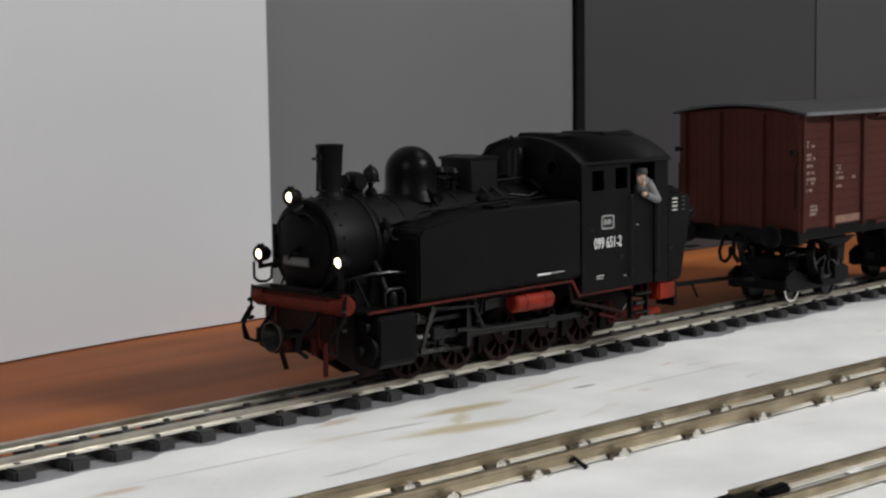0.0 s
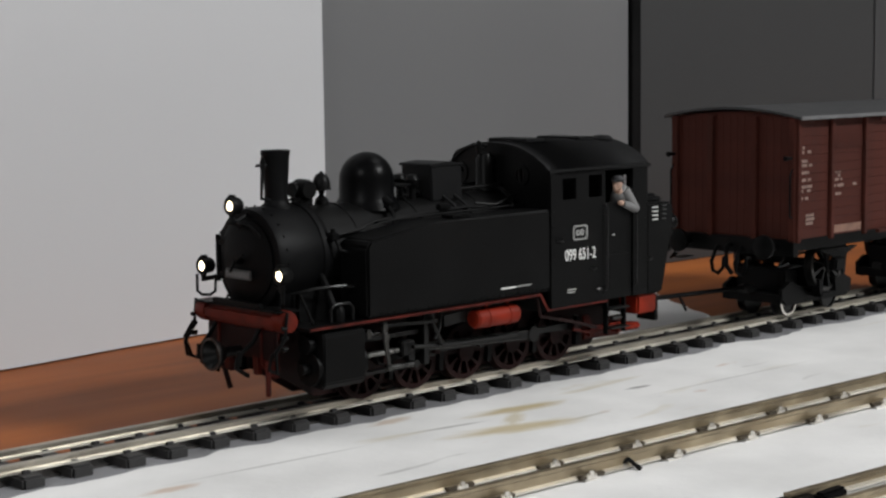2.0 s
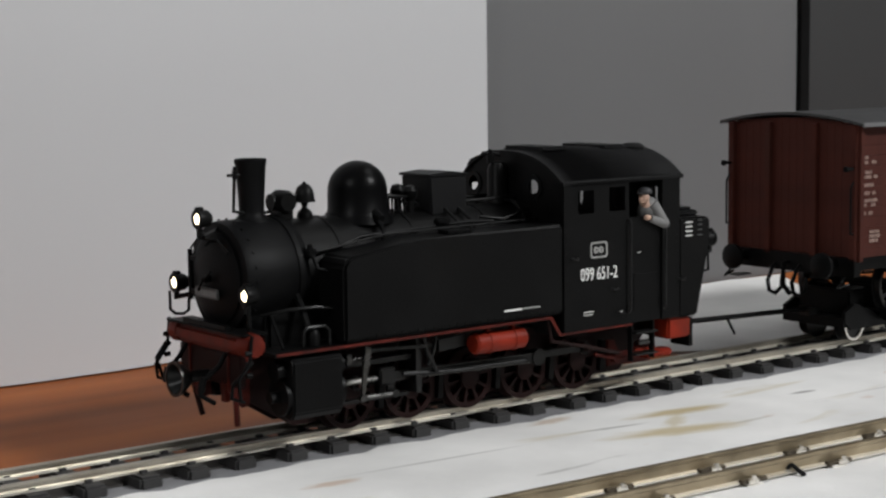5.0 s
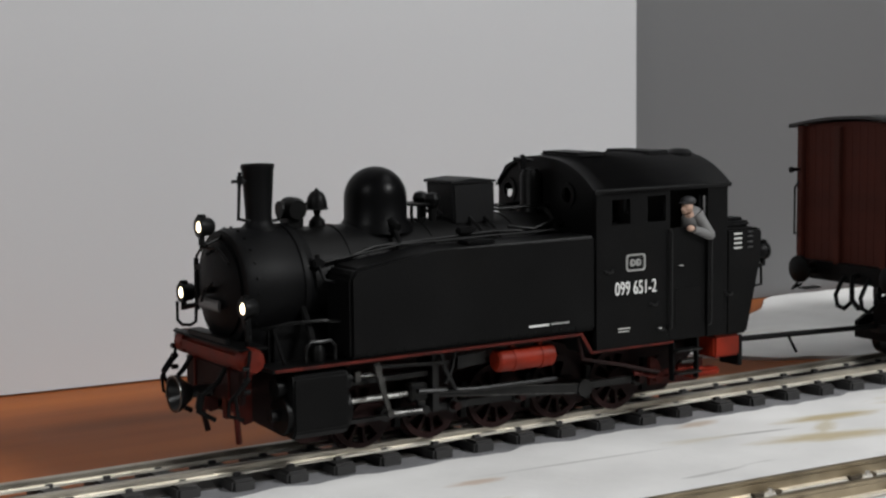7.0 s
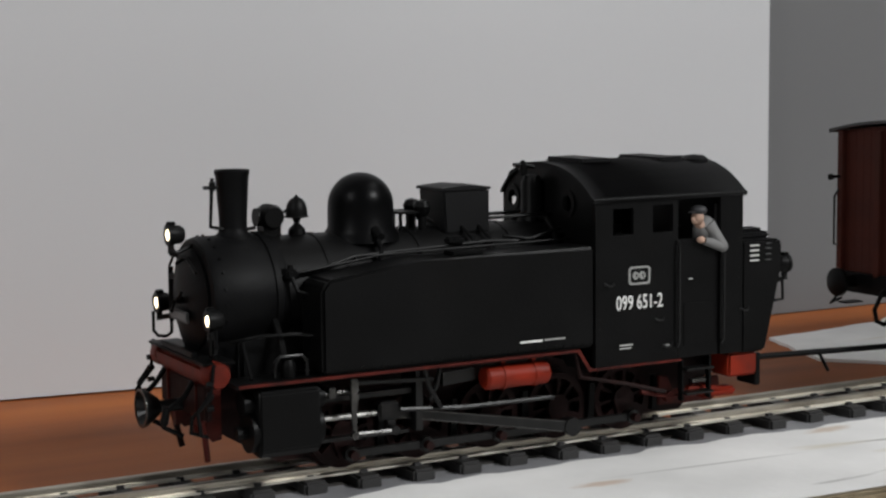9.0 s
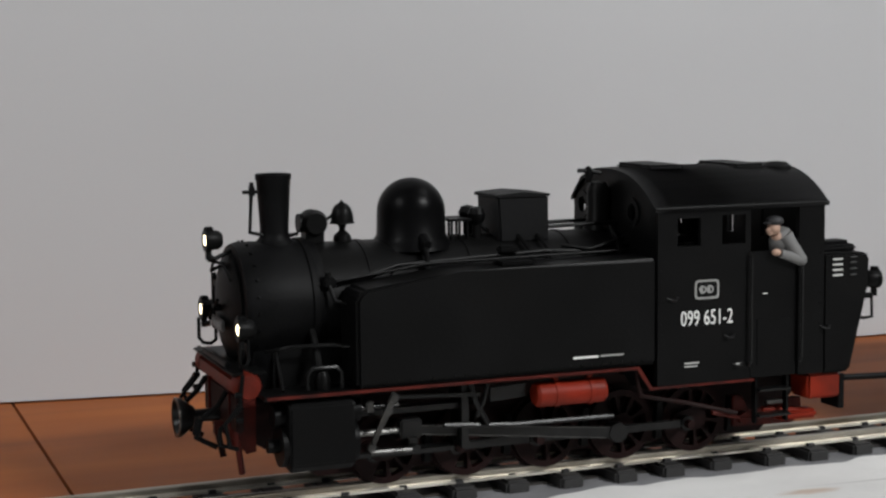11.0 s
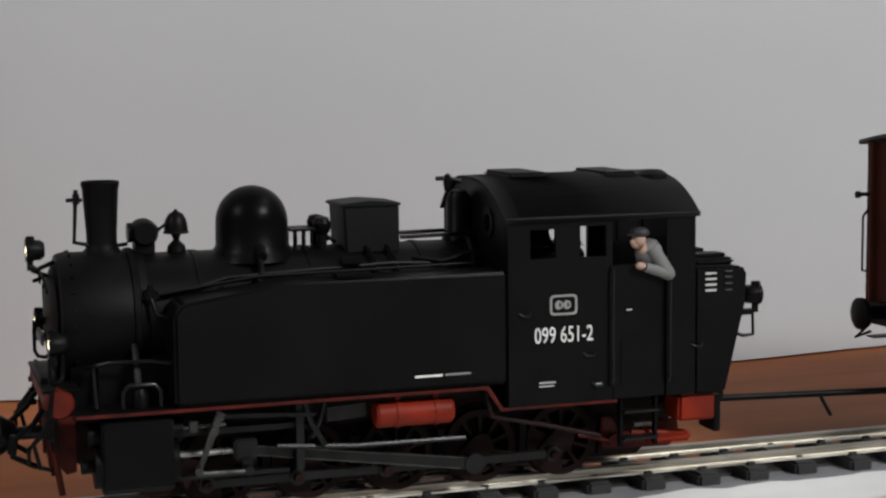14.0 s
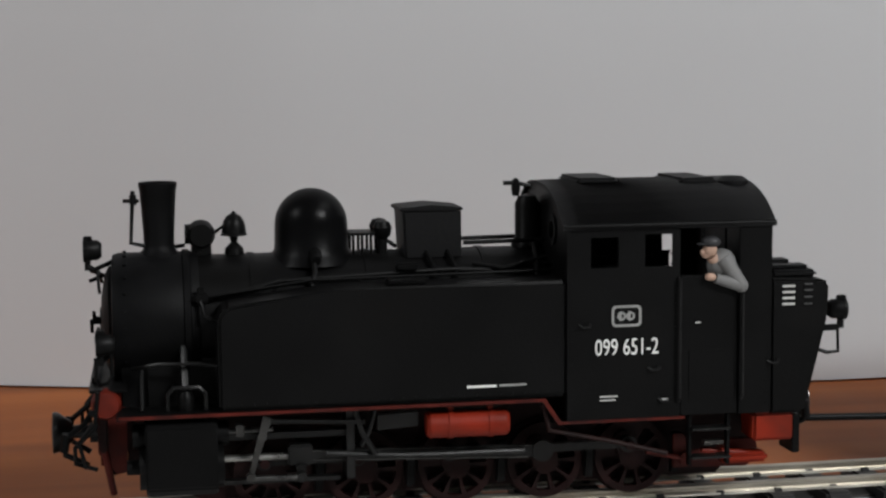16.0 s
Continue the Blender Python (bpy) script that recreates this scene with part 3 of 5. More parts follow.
    prism(bm, [(-0.27, 2.99), (0.385, 2.99), (0.385, 3.02), (0.06, 3.05), (-0.26, 3.025)], -0.312, 0.312, bevel=0.008)
    part("sand_box", bm, ROOF_BLACK, L)
    bm = B()
    for y in (-0.22, 0.22):
        wire(bm, [(0.4, y, 2.65), (1.25, y, 2.66)], 0.022)
    part("boiler_pipe", bm, BLACK, L)
    # fittings on the upper boiler side
    for s in (-1, 1):
        bm = B()
        wire(bm, [(-2.2, s * 0.68, 2.24), (-1.2, s * 0.66, 2.37), (1.25, s * 0.66, 2.4)], 0.014)
        for x in (-1.5, -0.7, 0.1, 0.9):
            rod(bm, (x, s * 0.52, 2.36 + 0.02 * x), (x, s * 0.66, 2.37 + 0.02 * x), 0.014, seg=6)
        part("handrail", bm, BLACK, L)
        bm = B()
        wire(bm, [(-2.4, s * 0.62, 2.2), (-1.9, s * 0.62, 2.26), (-1.5, s * 0.58, 2.36), (-1.0, s * 0.56, 2.38), (0.2, s * 0.52, 2.42), (0.6, s * 0.5, 2.4), (1.25, s * 0.52, 2.46)], 0.024)
        wire(bm, [(-1.15, s * 0.44, 2.54), (-1.15, s * 0.55, 2.42), (-1.2, s * 0.62, 2.3)], 0.03)
        rod(bm, (-1.13, s * 0.34, 2.6), (-1.13, s * 0.5, 2.54), 0.07, 0.05, seg=12)
        for x in (0.0, 0.22):
            wire(bm, [(x, s * 0.3, 2.58), (x + 0.05, s * 0.48, 2.44), (x + 0.05, s * 0.62, 2.3)], 0.022)
        wire(bm, [(0.45, s * 0.45, 2.46), (0.75, s * 0.56, 2.42), (1.2, s * 0.5, 2.52)], 0.022)
        box(bm, -0.35, -0.12, s * 0.55 - 0.05, s * 0.55 + 0.05, 2.42, 2.5, 0.02)
        part("pipework", bm, BLACK, L)
        bm = B()
        box(bm, -2.34, -2.2, s * 0.66 - 0.05, s * 0.66 + 0.05, 2.18, 2.28, 0.02)
        rod(bm, (-2.28, s * 0.66, 2.28), (-2.28, s * 0.66, 2.33), 0.03)
        wire(bm, [(-2.28, s * 0.7, 2.2), (-2.24, s * 0.76, 2.05), (-2.12, s * 0.8, 2.02)], 0.022)
        part("check_valve", bm, BLACK, L)
    # side tanks
    for s in (-1, 1):
        bm = B()
        prism(bm, [(-2.14, 1.2), (1.25, 1.2), (1.25, 2.35), (-1.0, 2.33), (-2.06, 2.2), (-2.14, 2.1)], s * 0.6, s * 1.155, bevel=0.035)
        tank = part("side_tank", bm, BLACK, L)
        bm = B()
        for k in range(28):
            x = -2.05 + k * 0.12
            for z in (1.25,):
                rod(bm, (x, s * 1.155, z), (x, s * 1.166, z), 0.014, seg=6)
        part("rivet_row", bm, BLACK, tank)
        bm = B()
        box(bm, -0.5, -0.1, s * 0.75, s * 1.0, 2.33, 2.38, 0.02)
        part("filler_lid", bm, BLACK, tank)
        bm = B()
        box(bm, 0.25, 0.54, s * 1.157, s * 1.163, 1.328, 1.35)
        part("inscription_bar", bm, WHITE_PRINT, tank, "small white inscription")
        bm = B()
        box(bm, 0.57, 0.84, s * 1.157, s * 1.163, 1.332, 1.35)
        part("inscription_bar", bm, EMBLEM, tank, "small worn grey inscription")
    # running plate with red edge
    for s in (-1, 1):
        bm = B()
        prism(bm, [(-3.1, 1.15), (1.0, 1.15), (1.16, 0.915), (2.45, 0.915), (2.45, 0.95), (1.19, 0.95), (1.03, 1.19), (-3.1, 1.19)], s * 0.7, s * 1.16)
        plate = part("running_plate", bm, BLACK, L)
        bm = B()
        prism(bm, [(-3.08, 1.16), (1.0, 1.16), (1.16, 0.925), (2.45, 0.925), (2.45, 0.952), (1.185, 0.952), (1.03, 1.192), (-3.08, 1.192)], s * 1.16, s * 1.172)
        part("red_edge", bm, FRAME_RED, plate, "thin grimy red edge")
        bm = B()
        wire(bm, [(1.02, s * 1.1, 1.14), (1.08, s * 1.1, 0.86), (1.7, s * 1.08, 0.72), (2.3, s * 1.06, 0.56)], 0.025)
        part("red_brace", bm, DARK_RED, L)
    # cab
    roof_pts = []
    for k in range(17):
        y = -1.185 + 2.37 * k / 16
        roof_pts.append((y, 2.87 + 0.385 * (1 - abs(y / 1.185) ** 2.7)))
    wall_top = [(y * 1.155 / 1.185, z - 0.03) for y, z in roof_pts]
    cab = part("cab", B(), BLACK, L)

    def corner_cut(bm):
        """Draw in the far front corner of the cab."""
        for v in bm.verts:
            if v.co.y > 0 and v.co.x < 1.5:
                v.co.y *= 1 - 0.245 * min(1, (1.5 - v.co.x) / 0.26)

    for s in (-1, 1):
        bm = B()
        y0, y1 = s * 1.11, s * 1.16
        box(bm, 1.25, 1.49, y0, y1, 0.95, 2.9)      # pillars and panels round the openings
        box(bm, 1.49, 1.77, y0, y1, 0.95, 2.46)
        box(bm, 1.49, 1.77, y0, y1, 2.76, 2.9)
        box(bm, 1.77, 2.04, y0, y1, 0.95, 2.9)
        box(bm, 2.04, 2.33, y0, y1, 0.95, 2.46)
        box(bm, 2.04, 2.33, y0, y1, 2.78, 2.9)
        box(bm, 2.33, 2.4, y0, y1, 0.95, 2.9)
        back = 3.02 if s < 0 else 3.1
        box(bm, 2.4, back, y0, y1, 2.83, 2.9)
        box(bm, back, 3.35, y0, y1, 0.95, 2.9)
        for x in (1.3, 2.36, 3.06, 3.3):
            for k in range(12):
                z = 1.05 + k * 0.115
                rod(bm, (x, y1, z), (x, y1 + s * 0.008, z), 0.011, seg=5)
        corner_cut(bm)
        w = part("side_wall", bm, BLACK, cab)
        bm = B()
        box(bm, 2.41, 3.01, s * 1.1, s * 1.14, 0.95, 2.36, 0.01)
        box(bm, 2.5, 2.92, s * 1.14, s * 1.148, 1.1, 1.6)
        part("cab_door", bm, BLACK, cab)
        bm = B()
        for x, z in ((1.43, 1.89), (2.13, 1.44), (3.37, 1.46), (2.24, 1.12)):
            wire(bm, [(x - 0.06, s * 1.16, z + 0.02), (x - 0.03, s * 1.2, z), (x + 0.03, s * 1.2, z), (x + 0.06, s * 1.16, z + 0.02)], 0.014)
        for x in (2.385, 3.035):
            wire(bm, [(x, s * 1.16, 1.1), (x, s * 1.21, 1.15), (x, s * 1.21, 2.3), (x, s * 1.16, 2.35)], 0.015)
        part("grab_handle", bm, DARK_STEEL, cab)
        bm = B()
        box(bm, 1.58, 1.76, s * 1.161, s * 1.167, 1.175, 1.19)
        box(bm, 1.58, 1.74, s * 1.161, s * 1.167, 1.14, 1.152)
        box(bm, 2.19, 2.29, s * 1.161, s * 1.167, 1.12, 1.14)
        box(bm, 2.56, 2.62, s * 1.15, s * 1.156, 1.88, 1.895)
        part("inscription_bar", bm, GREY_LENS, cab)
        # emblem plate: a pale rounded frame with plain shapes in it
        bm = B()
        def corner(cx, cz, hx, hz, r):
            return [(cx + sx * (hx - r) + r * math.cos(q), cz + sz * (hz - r) + r * math.sin(q)) for sx, sz, q0 in ((1, 1, 0), (-1, 1, 90), (-1, -1, 180), (1, -1, 270)) for q in [radians(q0 + 22.5 * k) for k in range(5)]]
        outer, inner = corner(1.85, 1.98, 0.15, 0.105, 0.045), corner(1.85, 1.98, 0.128, 0.083, 0.03)
        rings = [[bm.verts.new((x, y, z)) for x, z in pts] for pts in (outer, inner) for y in (s * 1.16, s * 1.172)]
        for k in range(20):
            m = (k + 1) % 20
            bm.faces.new((rings[1][k], rings[1][m], rings[3][m], rings[3][k]))
            bm.faces.new((rings[0][k], rings[0][m], rings[1][m], rings[1][k]))
            bm.faces.new((rings[2][k], rings[2][m], rings[3][m], rings[3][k]))
        for x in (1.78, 1.87):
            box(bm, x, x + 0.02, s * 1.161, s * 1.17, 1.935, 2.025)
            lathe(bm, [(0.026, s * 1.161), (0.044, s * 1.161), (0.044, s * 1.17), (0.026, s * 1.17), (0.026, s * 1.161)], (x + 0.02, 0, 1.98), "y", 14)
        part("emblem_plate", bm, EMBLEM, cab, "pale rounded emblem frame")
        letters("099 651-2", 0.235, WHITE_PRINT, cab, (1.855, s * 1.163, 1.665), (90, 0, 0 if s < 0 else 180), "running_number", 0.006, 0.68)
    # end walls: two round windows in front, three small square ones behind
    for x0, x1, nm, z0, z1, gaps in ((1.25, 1.3, "front_wall", 2.69, 2.91, ((-0.7, -0.48), (0.53, 0.75))), (3.3, 3.35, "rear_wall", 2.37, 2.7, ((-0.79, -0.67), (0.0, 0.07), (0.7, 0.84)))):
        bm = B()
        box(bm, x0, x1, -1.1, 1.1, 0.95, z0)
        edges = [-1.1] + [y for g in gaps for y in g] + [1.1]
        for ya, yb in zip(edges[::2], edges[1::2]):
            box(bm, x0, x1, ya, yb, z0, z1)
        prism(bm, [(-1.09, z1), (1.09, z1)] + [(y, z) for y, z in wall_top[::-1] if z > z1 + 0.01], x0, x1, axis="x")
        if x0 < 2:
            for v in bm.verts:
                if v.co.y > 0.76:
                    v.co.y = 0.76 + (v.co.y - 0.76) * 0.25
        w = part(nm, bm, BLACK, cab)
        for ya, yb in gaps:
            bm = B()
            y = (ya + yb) / 2
            if x0 < 2:
                lathe(bm, [(0.095, x0 - 0.02), (0.16, x0 - 0.02), (0.16, x0), (0.095, x0), (0.095, x0 - 0.02)], (0, y, (z0 + z1) / 2), "x", 20)
            else:
                for q in (ya, yb):
                    box(bm, x1, x1 + 0.02, q - 0.015, q + 0.015, z0, z1)
            part("window_rim", bm, BLACK, w)
    bm = B()
    arch = roof_pts + [(y, z - 0.035) for y, z in roof_pts[::-1]]
    prism(bm, arch, 1.21, 1.5, axis="x")
    corner_cut(bm)
    prism(bm, arch, 1.5, 3.39, axis="x")
    bmesh.ops.remove_doubles(bm, verts=bm.verts, dist=0.001)
    roof = part("roof", bm, ROOF_BLACK, cab)
    for s in (-1, 1):
        bm = B()
        rod(bm, (1.21 if s < 0 else 1.52, s * 1.175, 2.875), (3.39, s * 1.175, 2.875), 0.018, seg=6)
        part("rain_strip", bm, BLACK, roof)
    bm = B()
    box(bm, 1.55, 1.99, -0.4, 0.4, 3.22, 3.295, 0.03)
    part("roof_hatch", bm, ROOF_BLACK, roof)
    bm = B()
    box(bm, 2.63, 3.02, -0.45, 0.45, 3.2, 3.278, 0.03)
    part("roof_hatch", bm, ROOF_BLACK, roof)
    bm = B()
    lathe(bm, [(0.17, 3.1), (0.17, 3.24), (0.11, 3.285), (0, 3.295)], (3.2, -0.4, 0), seg=18)
    part("roof_vent", bm, ROOF_BLACK, roof)
    bm = B()
    wire(bm, [(1.15, 0.0, 3.2), (1.0, 0.0, 3.235), (0.87, 0.0, 3.235)], 0.024)
    lathe(bm, [(0.035, 3.1), (0.05, 3.18), (0.035, 3.27), (0, 3.29)], (1.0, 0.0, 0), seg=10)
    part("whistle", bm, BLACK, cab)
    bm = B()
    lathe(bm, [(0.17, 2.4), (0.17, 2.62), (0.13, 2.68), (0.13, 3.02), (0.09, 3.1), (0, 3.12)], (1.12, 0, 0), seg=18)
    turret = part("steam_turret", bm, BLACK, L)
    for s in (-1, 1):
        bm = B()
        wire(bm, [(1.12, 0, 2.6), (1.12, s * 0.3, 2.62), (1.1, s * 0.5, 2.5), (1.08, s * 0.62, 2.3)], 0.03)
        part("steam_pipe", bm, BLACK, turret)
    bm = B()
    box(bm, 1.35, 2.0, -0.72, 0.72, 1.0, 2.52, 0.08)
    for y in (-0.3, 0, 0.3):
        rod(bm, (2.0, y, 2.2), (2.06, y, 2.2), 0.07)
    part("boiler_backhead", bm, BLACK, cab)
    bm = B()
    prism(bm, [(2.05, 0.96), (2.88, 0.96), (2.88, 2.78), (2.84, 2.78), (2.83, 2.42), (2.76, 2.37), (2.72, 2.42), (2.71, 2.55), (2.68, 2.55), (2.66, 2.4), (2.58, 2.37), (2.54, 2.46), (2.5, 2.82), (2.0, 2.82)], 0.93, 1.07, bevel=0.01)
    part("cab_locker", bm, BLACK, cab)
    bm = B()
    box(bm, 2.46, 2.66, 0.3, 0.5, 0.96, 2.72, 0.02)
    rod(bm, (2.56, 0.28, 2.3), (2.56, 0.22, 2.3), 0.12, seg=16)
    part("reverser_stand", bm, BLACK, cab)
    # bunker behind the cab
    bm = B()
    prism(bm, [(3.35, 0.93), (3.72, 0.93), (3.96, 1.9), (3.97, 2.24), (3.92, 2.28), (3.35, 2.3)], -1.15, 1.15, bevel=0.03)
    bunker = part("bunker", bm, BLACK, L)
    bm = B()
    box(bm, 3.42, 3.9, -1.0, 1.0, 2.28, 2.36, 0.03)
    for y in (-0.8, -0.3, 0.3, 0.8):
        box(bm, 3.45, 3.85, y - 0.12, y + 0.12, 2.36, 2.4, 0.02)
    part("bunker_lid", bm, ROOF_BLACK, bunker)
    for s in (-1, 1):
        bm = B()
        for z in (2.03, 2.09, 2.15, 2.21):
            box(bm, 3.47, 3.6, s * 1.151, s * 1.158, z, z + 0.022)
        part("inscription_bar", bm, GREY_LENS, bunker, "small white inscription")
        bm = B()
        for z in (2.03, 2.1, 2.17, 2.23):
            box(bm, 3.7, 3.78, s * 1.151, s * 1.17, z, z + 0.014)
        part("louvre", bm, PLATE, bunker)
        bm = B()
        wire(bm, [(3.36, s * 1.1, 2.3), (3.36, s * 1.1, 2.88)], 0.018)
        part("grab_handle", bm, BLACK, bunker)
        lamp(L, (4.19, s * 0.92, 1.94), False, 1, "rear_light")
        bm = B()
        wire(bm, [(3.9, s * 0.92, 1.74), (4.16, s * 0.92, 1.74), (4.17, s * 0.92, 1.5), (4.05, s * 0.92, 1.49), (3.86, s * 0.92, 1.56)], 0.02)
        box(bm, 3.9, 4.15, s * 0.92 - 0.03, s * 0.92 + 0.03, 1.72, 1.78)
        part("lamp_bracket", bm, BLACK, L)
    # headlights and brackets
    for at in ((-3.36, 0, 2.655), (-3.24, -0.805, 1.83), (-3.24, 0.805, 1.83)):
        lamp(L, at, True)
    bm = B()
    wire(bm, [(-3.36, 0, 2.5), (-3.3, 0, 2.46), (-3.05, 0, 2.56)], 0.025)
    wire(bm, [(-3.34, 0.1, 2.44), (-3.2, 0, 2.4), (-3.34, -0.1, 2.36)], 0.02)
    part("lamp_bracket", bm, BLACK, L)
    for s in (-1, 1):
        bm = B()
        wire(bm, [(-3.28, s * 0.9, 1.72), (-3.28, s * 0.9, 1.5), (-3.25, s * 0.84, 1.45), (-3.18, s * 0.76, 1.45), (-3.14, s * 0.7, 1.5), (-3.14, s * 0.68, 1.72)], 0.02)
        wire(bm, [(-3.24, s * 0.8, 1.66), (-3.16, s * 0.62, 1.7), (-3.1, s * 0.5, 1.7)], 0.03)
        part("lamp_bracket", bm, BLACK, L)
    bm = B()
    box(bm, -2.85, -2.0, -0.6, 0.6, 1.1, 1.62, 0.05)
    part("smokebox_saddle", bm, BLACK, L)
    # front beam, frame front and coupler
    bm = B()
    box(bm, -3.33, -3.07, -0.86, 0.86, 1.14, 1.37, 0.06)
    for s in (-1, 1):
        lathe(bm, [(0, s * 0.7), (0.14, s * 0.7), (0.145, s * 0.86), (0.12, s * 0.92), (0, s * 0.93)], (-3.2, 0, 1.26), "y", 20)
    part("front_beam", bm, BEAM_RED, L, "red rounded buffer beam")
    bm = B()
    box(bm, -3.36, -3.0, -0.88, 0.88, 1.375, 1.4, 0.01)
    box(bm, -3.34, -3.27, -0.5, 0.5, 1.4, 1.46, 0.01)
    part("front_step", bm, BLACK, L)
    bm = B()
    for s in (-1, 1):
        prism(bm, [(-3.3, 1.15), (-3.02, 1.15), (-3.02, 0.5), (-3.12, 0.48), (-3.3, 0.7)], s * 0.42, s * 0.46)
        box(bm, -3.28, -3.22, s * 0.3 - 0.05, s * 0.3 + 0.05, 0.55, 0.8)
    part("front_frame", bm, FRAME_RED, L, "grimy red front frame with guard irons")
    for s in (-1, 1):
        bm = B()
        wire(bm, [(-3.24, s * 0.5, 0.75), (-3.2, s * 0.45, 0.5), (-3.16, s * 0.4, 0.27)], 0.035)
        part("guard_iron", bm, DARK_RED if s > 0 else FRAME_RED, L)
    # plate whose colour already holds the shade below the beam
    bm = B()
    box(bm, -3.28, -3.2, -0.7, 0.7, 0.75, 1.14, 0.02)
    part("front_plate", bm, DARK_RED, L, "sooty red plate under the beam, darkened in colour for shade")
    for end, x in ((-1, -3.3), (1, 3.72)):
        bm = B()
        rod(bm, (x, 0, 0.83), (x + end * 0.32, 0, 0.83), 0.07, seg=12)
        lathe(bm, [(0.1, x + end * 0.26), (0.2, x + end * 0.4), (0.21, x + end * 0.44), (0.18, x + end * 0.44), (0.08, x + end * 0.3), (0, x + end * 0.3)], (0, 0, 0.83), "x", 20)
        coupler = part("coupler", bm, DARK_STEEL, L, "funnel-shaped coupler")
        bm = B()
        lathe(bm, [(0.185, x + end * 0.441), (0.208, x + end * 0.441), (0.208, x + end * 0.452), (0.185, x + end * 0.452), (0.185, x + end * 0.441)], (0, 0, 0.83), "x", 24)
        part("rim", bm, STEEL, coupler, "worn pale coupler rim")
        for s in (-1, 1):
            bm = B()
            wire(bm, [(x + end * 0.02, s * 0.45, 1.15), (x + end * 0.12, s * 0.46, 1.0), (x + end * 0.3, s * 0.42, 0.86), (x + end * 0.32, s * 0.36, 0.68), (x + end * 0.1, s * 0.3, 0.55)], 0.03)
            rod(bm, (x + end * 0.3, s * 0.42, 0.9), (x + end * 0.33, s * 0.4, 0.72), 0.045)
            part("brake_hose", bm, BLACK, L)
    for s in (-1, 1):
        bm = B()
        wire(bm, [(-3.27, s * 0.95, 1.4), (-3.31, s * 0.95, 1.05), (-3.5, s * 0.9, 0.86), (-3.5, s * 0.86, 0.7), (-3.3, s * 0.8, 0.62)], 0.022)
        wire(bm, [(-3.31, s * 0.97, 1.1), (-3.46, s * 0.96, 0.92), (-3.4, s * 0.9, 0.66)], 0.022)
        for z in (0.95, 1.08, 1.2):
            rod(bm, (-3.35, s * 0.94, z), (-3.28, s * 0.95, z), 0.03)
        part("shunter_rail", bm, BLACK, L)
    # cylinders, frame
    for s in (-1, 1):
        bm = B()
        prism(bm, [(s * 0.62, 0.42), (s * 1.05, 0.38), (s * 1.12, 0.46), (s * 1.12, 1.06), (s * 1.06, 1.13), (s * 0.62, 1.13)], -2.84, -2.16, axis="x", bevel=0.02)
        for x in (-2.87, -2.13):
            rod(bm, (x - 0.03, s * 0.88, 0.64), (x + 0.03, s * 0.88, 0.64), 0.22, seg=18)
        rod(bm, (-2.96, s * 0.88, 0.94), (-2.05, s * 0.88, 0.94), 0.12, seg=14)
        rod(bm, (-3.02, s * 0.88, 0.64), (-2.84, s * 0.88, 0.64), 0.07, seg=10)
        part("cylinder", bm, BLACK, L)
        bm = B()
        box(bm, -2.42, -2.2, s * 0.9, s * 1.1, 1.14, 1.165)
        part("steel_cover", bm, DARK_STEEL, L)
        bm = B()
        lathe(bm, [(0, 1.19), (0.08, 1.19), (0.08, 1.33), (0.05, 1.38), (0, 1.39)], (-2.45, s * 0.95, 0), seg=14)
        lub = part("lubricator", bm, BLACK, L)
        for name, pts, r in (("guard_bow", [(-2.62, s * 1.0, 1.2), (-2.62, s * 1.0, 1.36), (-2.56, s * 1.0, 1.42), (-2.32, s * 1.0, 1.42), (-2.26, s * 1.0, 1.36), (-2.26, s * 1.0, 1.2)], 0.022),
                             ("steam_pipe", [(-2.45, s * 0.85, 1.38), (-2.45, s * 0.72, 1.62), (-2.45, s * 0.62, 1.75)], 0.04),
                             ("handrail", [(-2.95, s * 0.62, 1.55), (-2.7, s * 0.8, 1.62), (-2.3, s * 0.85, 1.62), (-2.14, s * 0.9, 1.6)], 0.02)):
            bm = B()
            wire(bm, pts, r)
            part(name, bm, DARK_STEEL, L)
        bm = B()
        wire(bm, [(-2.86, s * 0.95, 1.2), (-2.86, s * 0.7, 1.55)], 0.02)
        part("stay_rod", bm, BLACK, L)
        # lower edge drawn down to darken the space between the wheels
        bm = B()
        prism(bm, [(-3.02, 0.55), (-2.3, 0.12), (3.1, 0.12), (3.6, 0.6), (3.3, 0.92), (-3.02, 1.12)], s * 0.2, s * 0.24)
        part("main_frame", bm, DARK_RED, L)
        bm = B()
        lathe(bm, [(0, -0.13), (0.11, -0.13), (0.135, -0.1), (0.135, 0.66), (0.11, 0.69), (0, 0.69)], (0, s * 0.99, 0.95), "x", 20)
        for x in (0.08, 0.48):
            lathe(bm, [(0.135, x), (0.145, x), (0.145, x + 0.05), (0.135, x + 0.05)], (0, s * 0.99, 0.95), "x", 20)
            box(bm, x, x + 0.05, s * 0.95, s * 1.03, 1.06, 1.16)
        part("air_tank", bm, RED, L, "bright red air tank slung under the tank")
        bm = B()
        box(bm, 3.2, 3.64, s * 0.72, s * 1.1, 0.64, 0.93, 0.03)
        part("rear_beam_end", bm, RED, L, "bright red block at the rear beam")
        bm = B()
        box(bm, 3.62, 3.7, s * 0.72, s * 1.08, 0.5, 0.9, 0.01)
        part("buffer_plate", bm, BLACK, L)
        bm = B()
        box(bm, 2.9, 3.4, s * 0.78, s * 1.0, 0.4, 0.5, 0.03)
        wire(bm, [(2.7, s * 0.95, 0.55), (3.3, s * 0.9, 0.47)], 0.03)
        part("rear_frame_bar", bm, RED, L)
        bm = B()
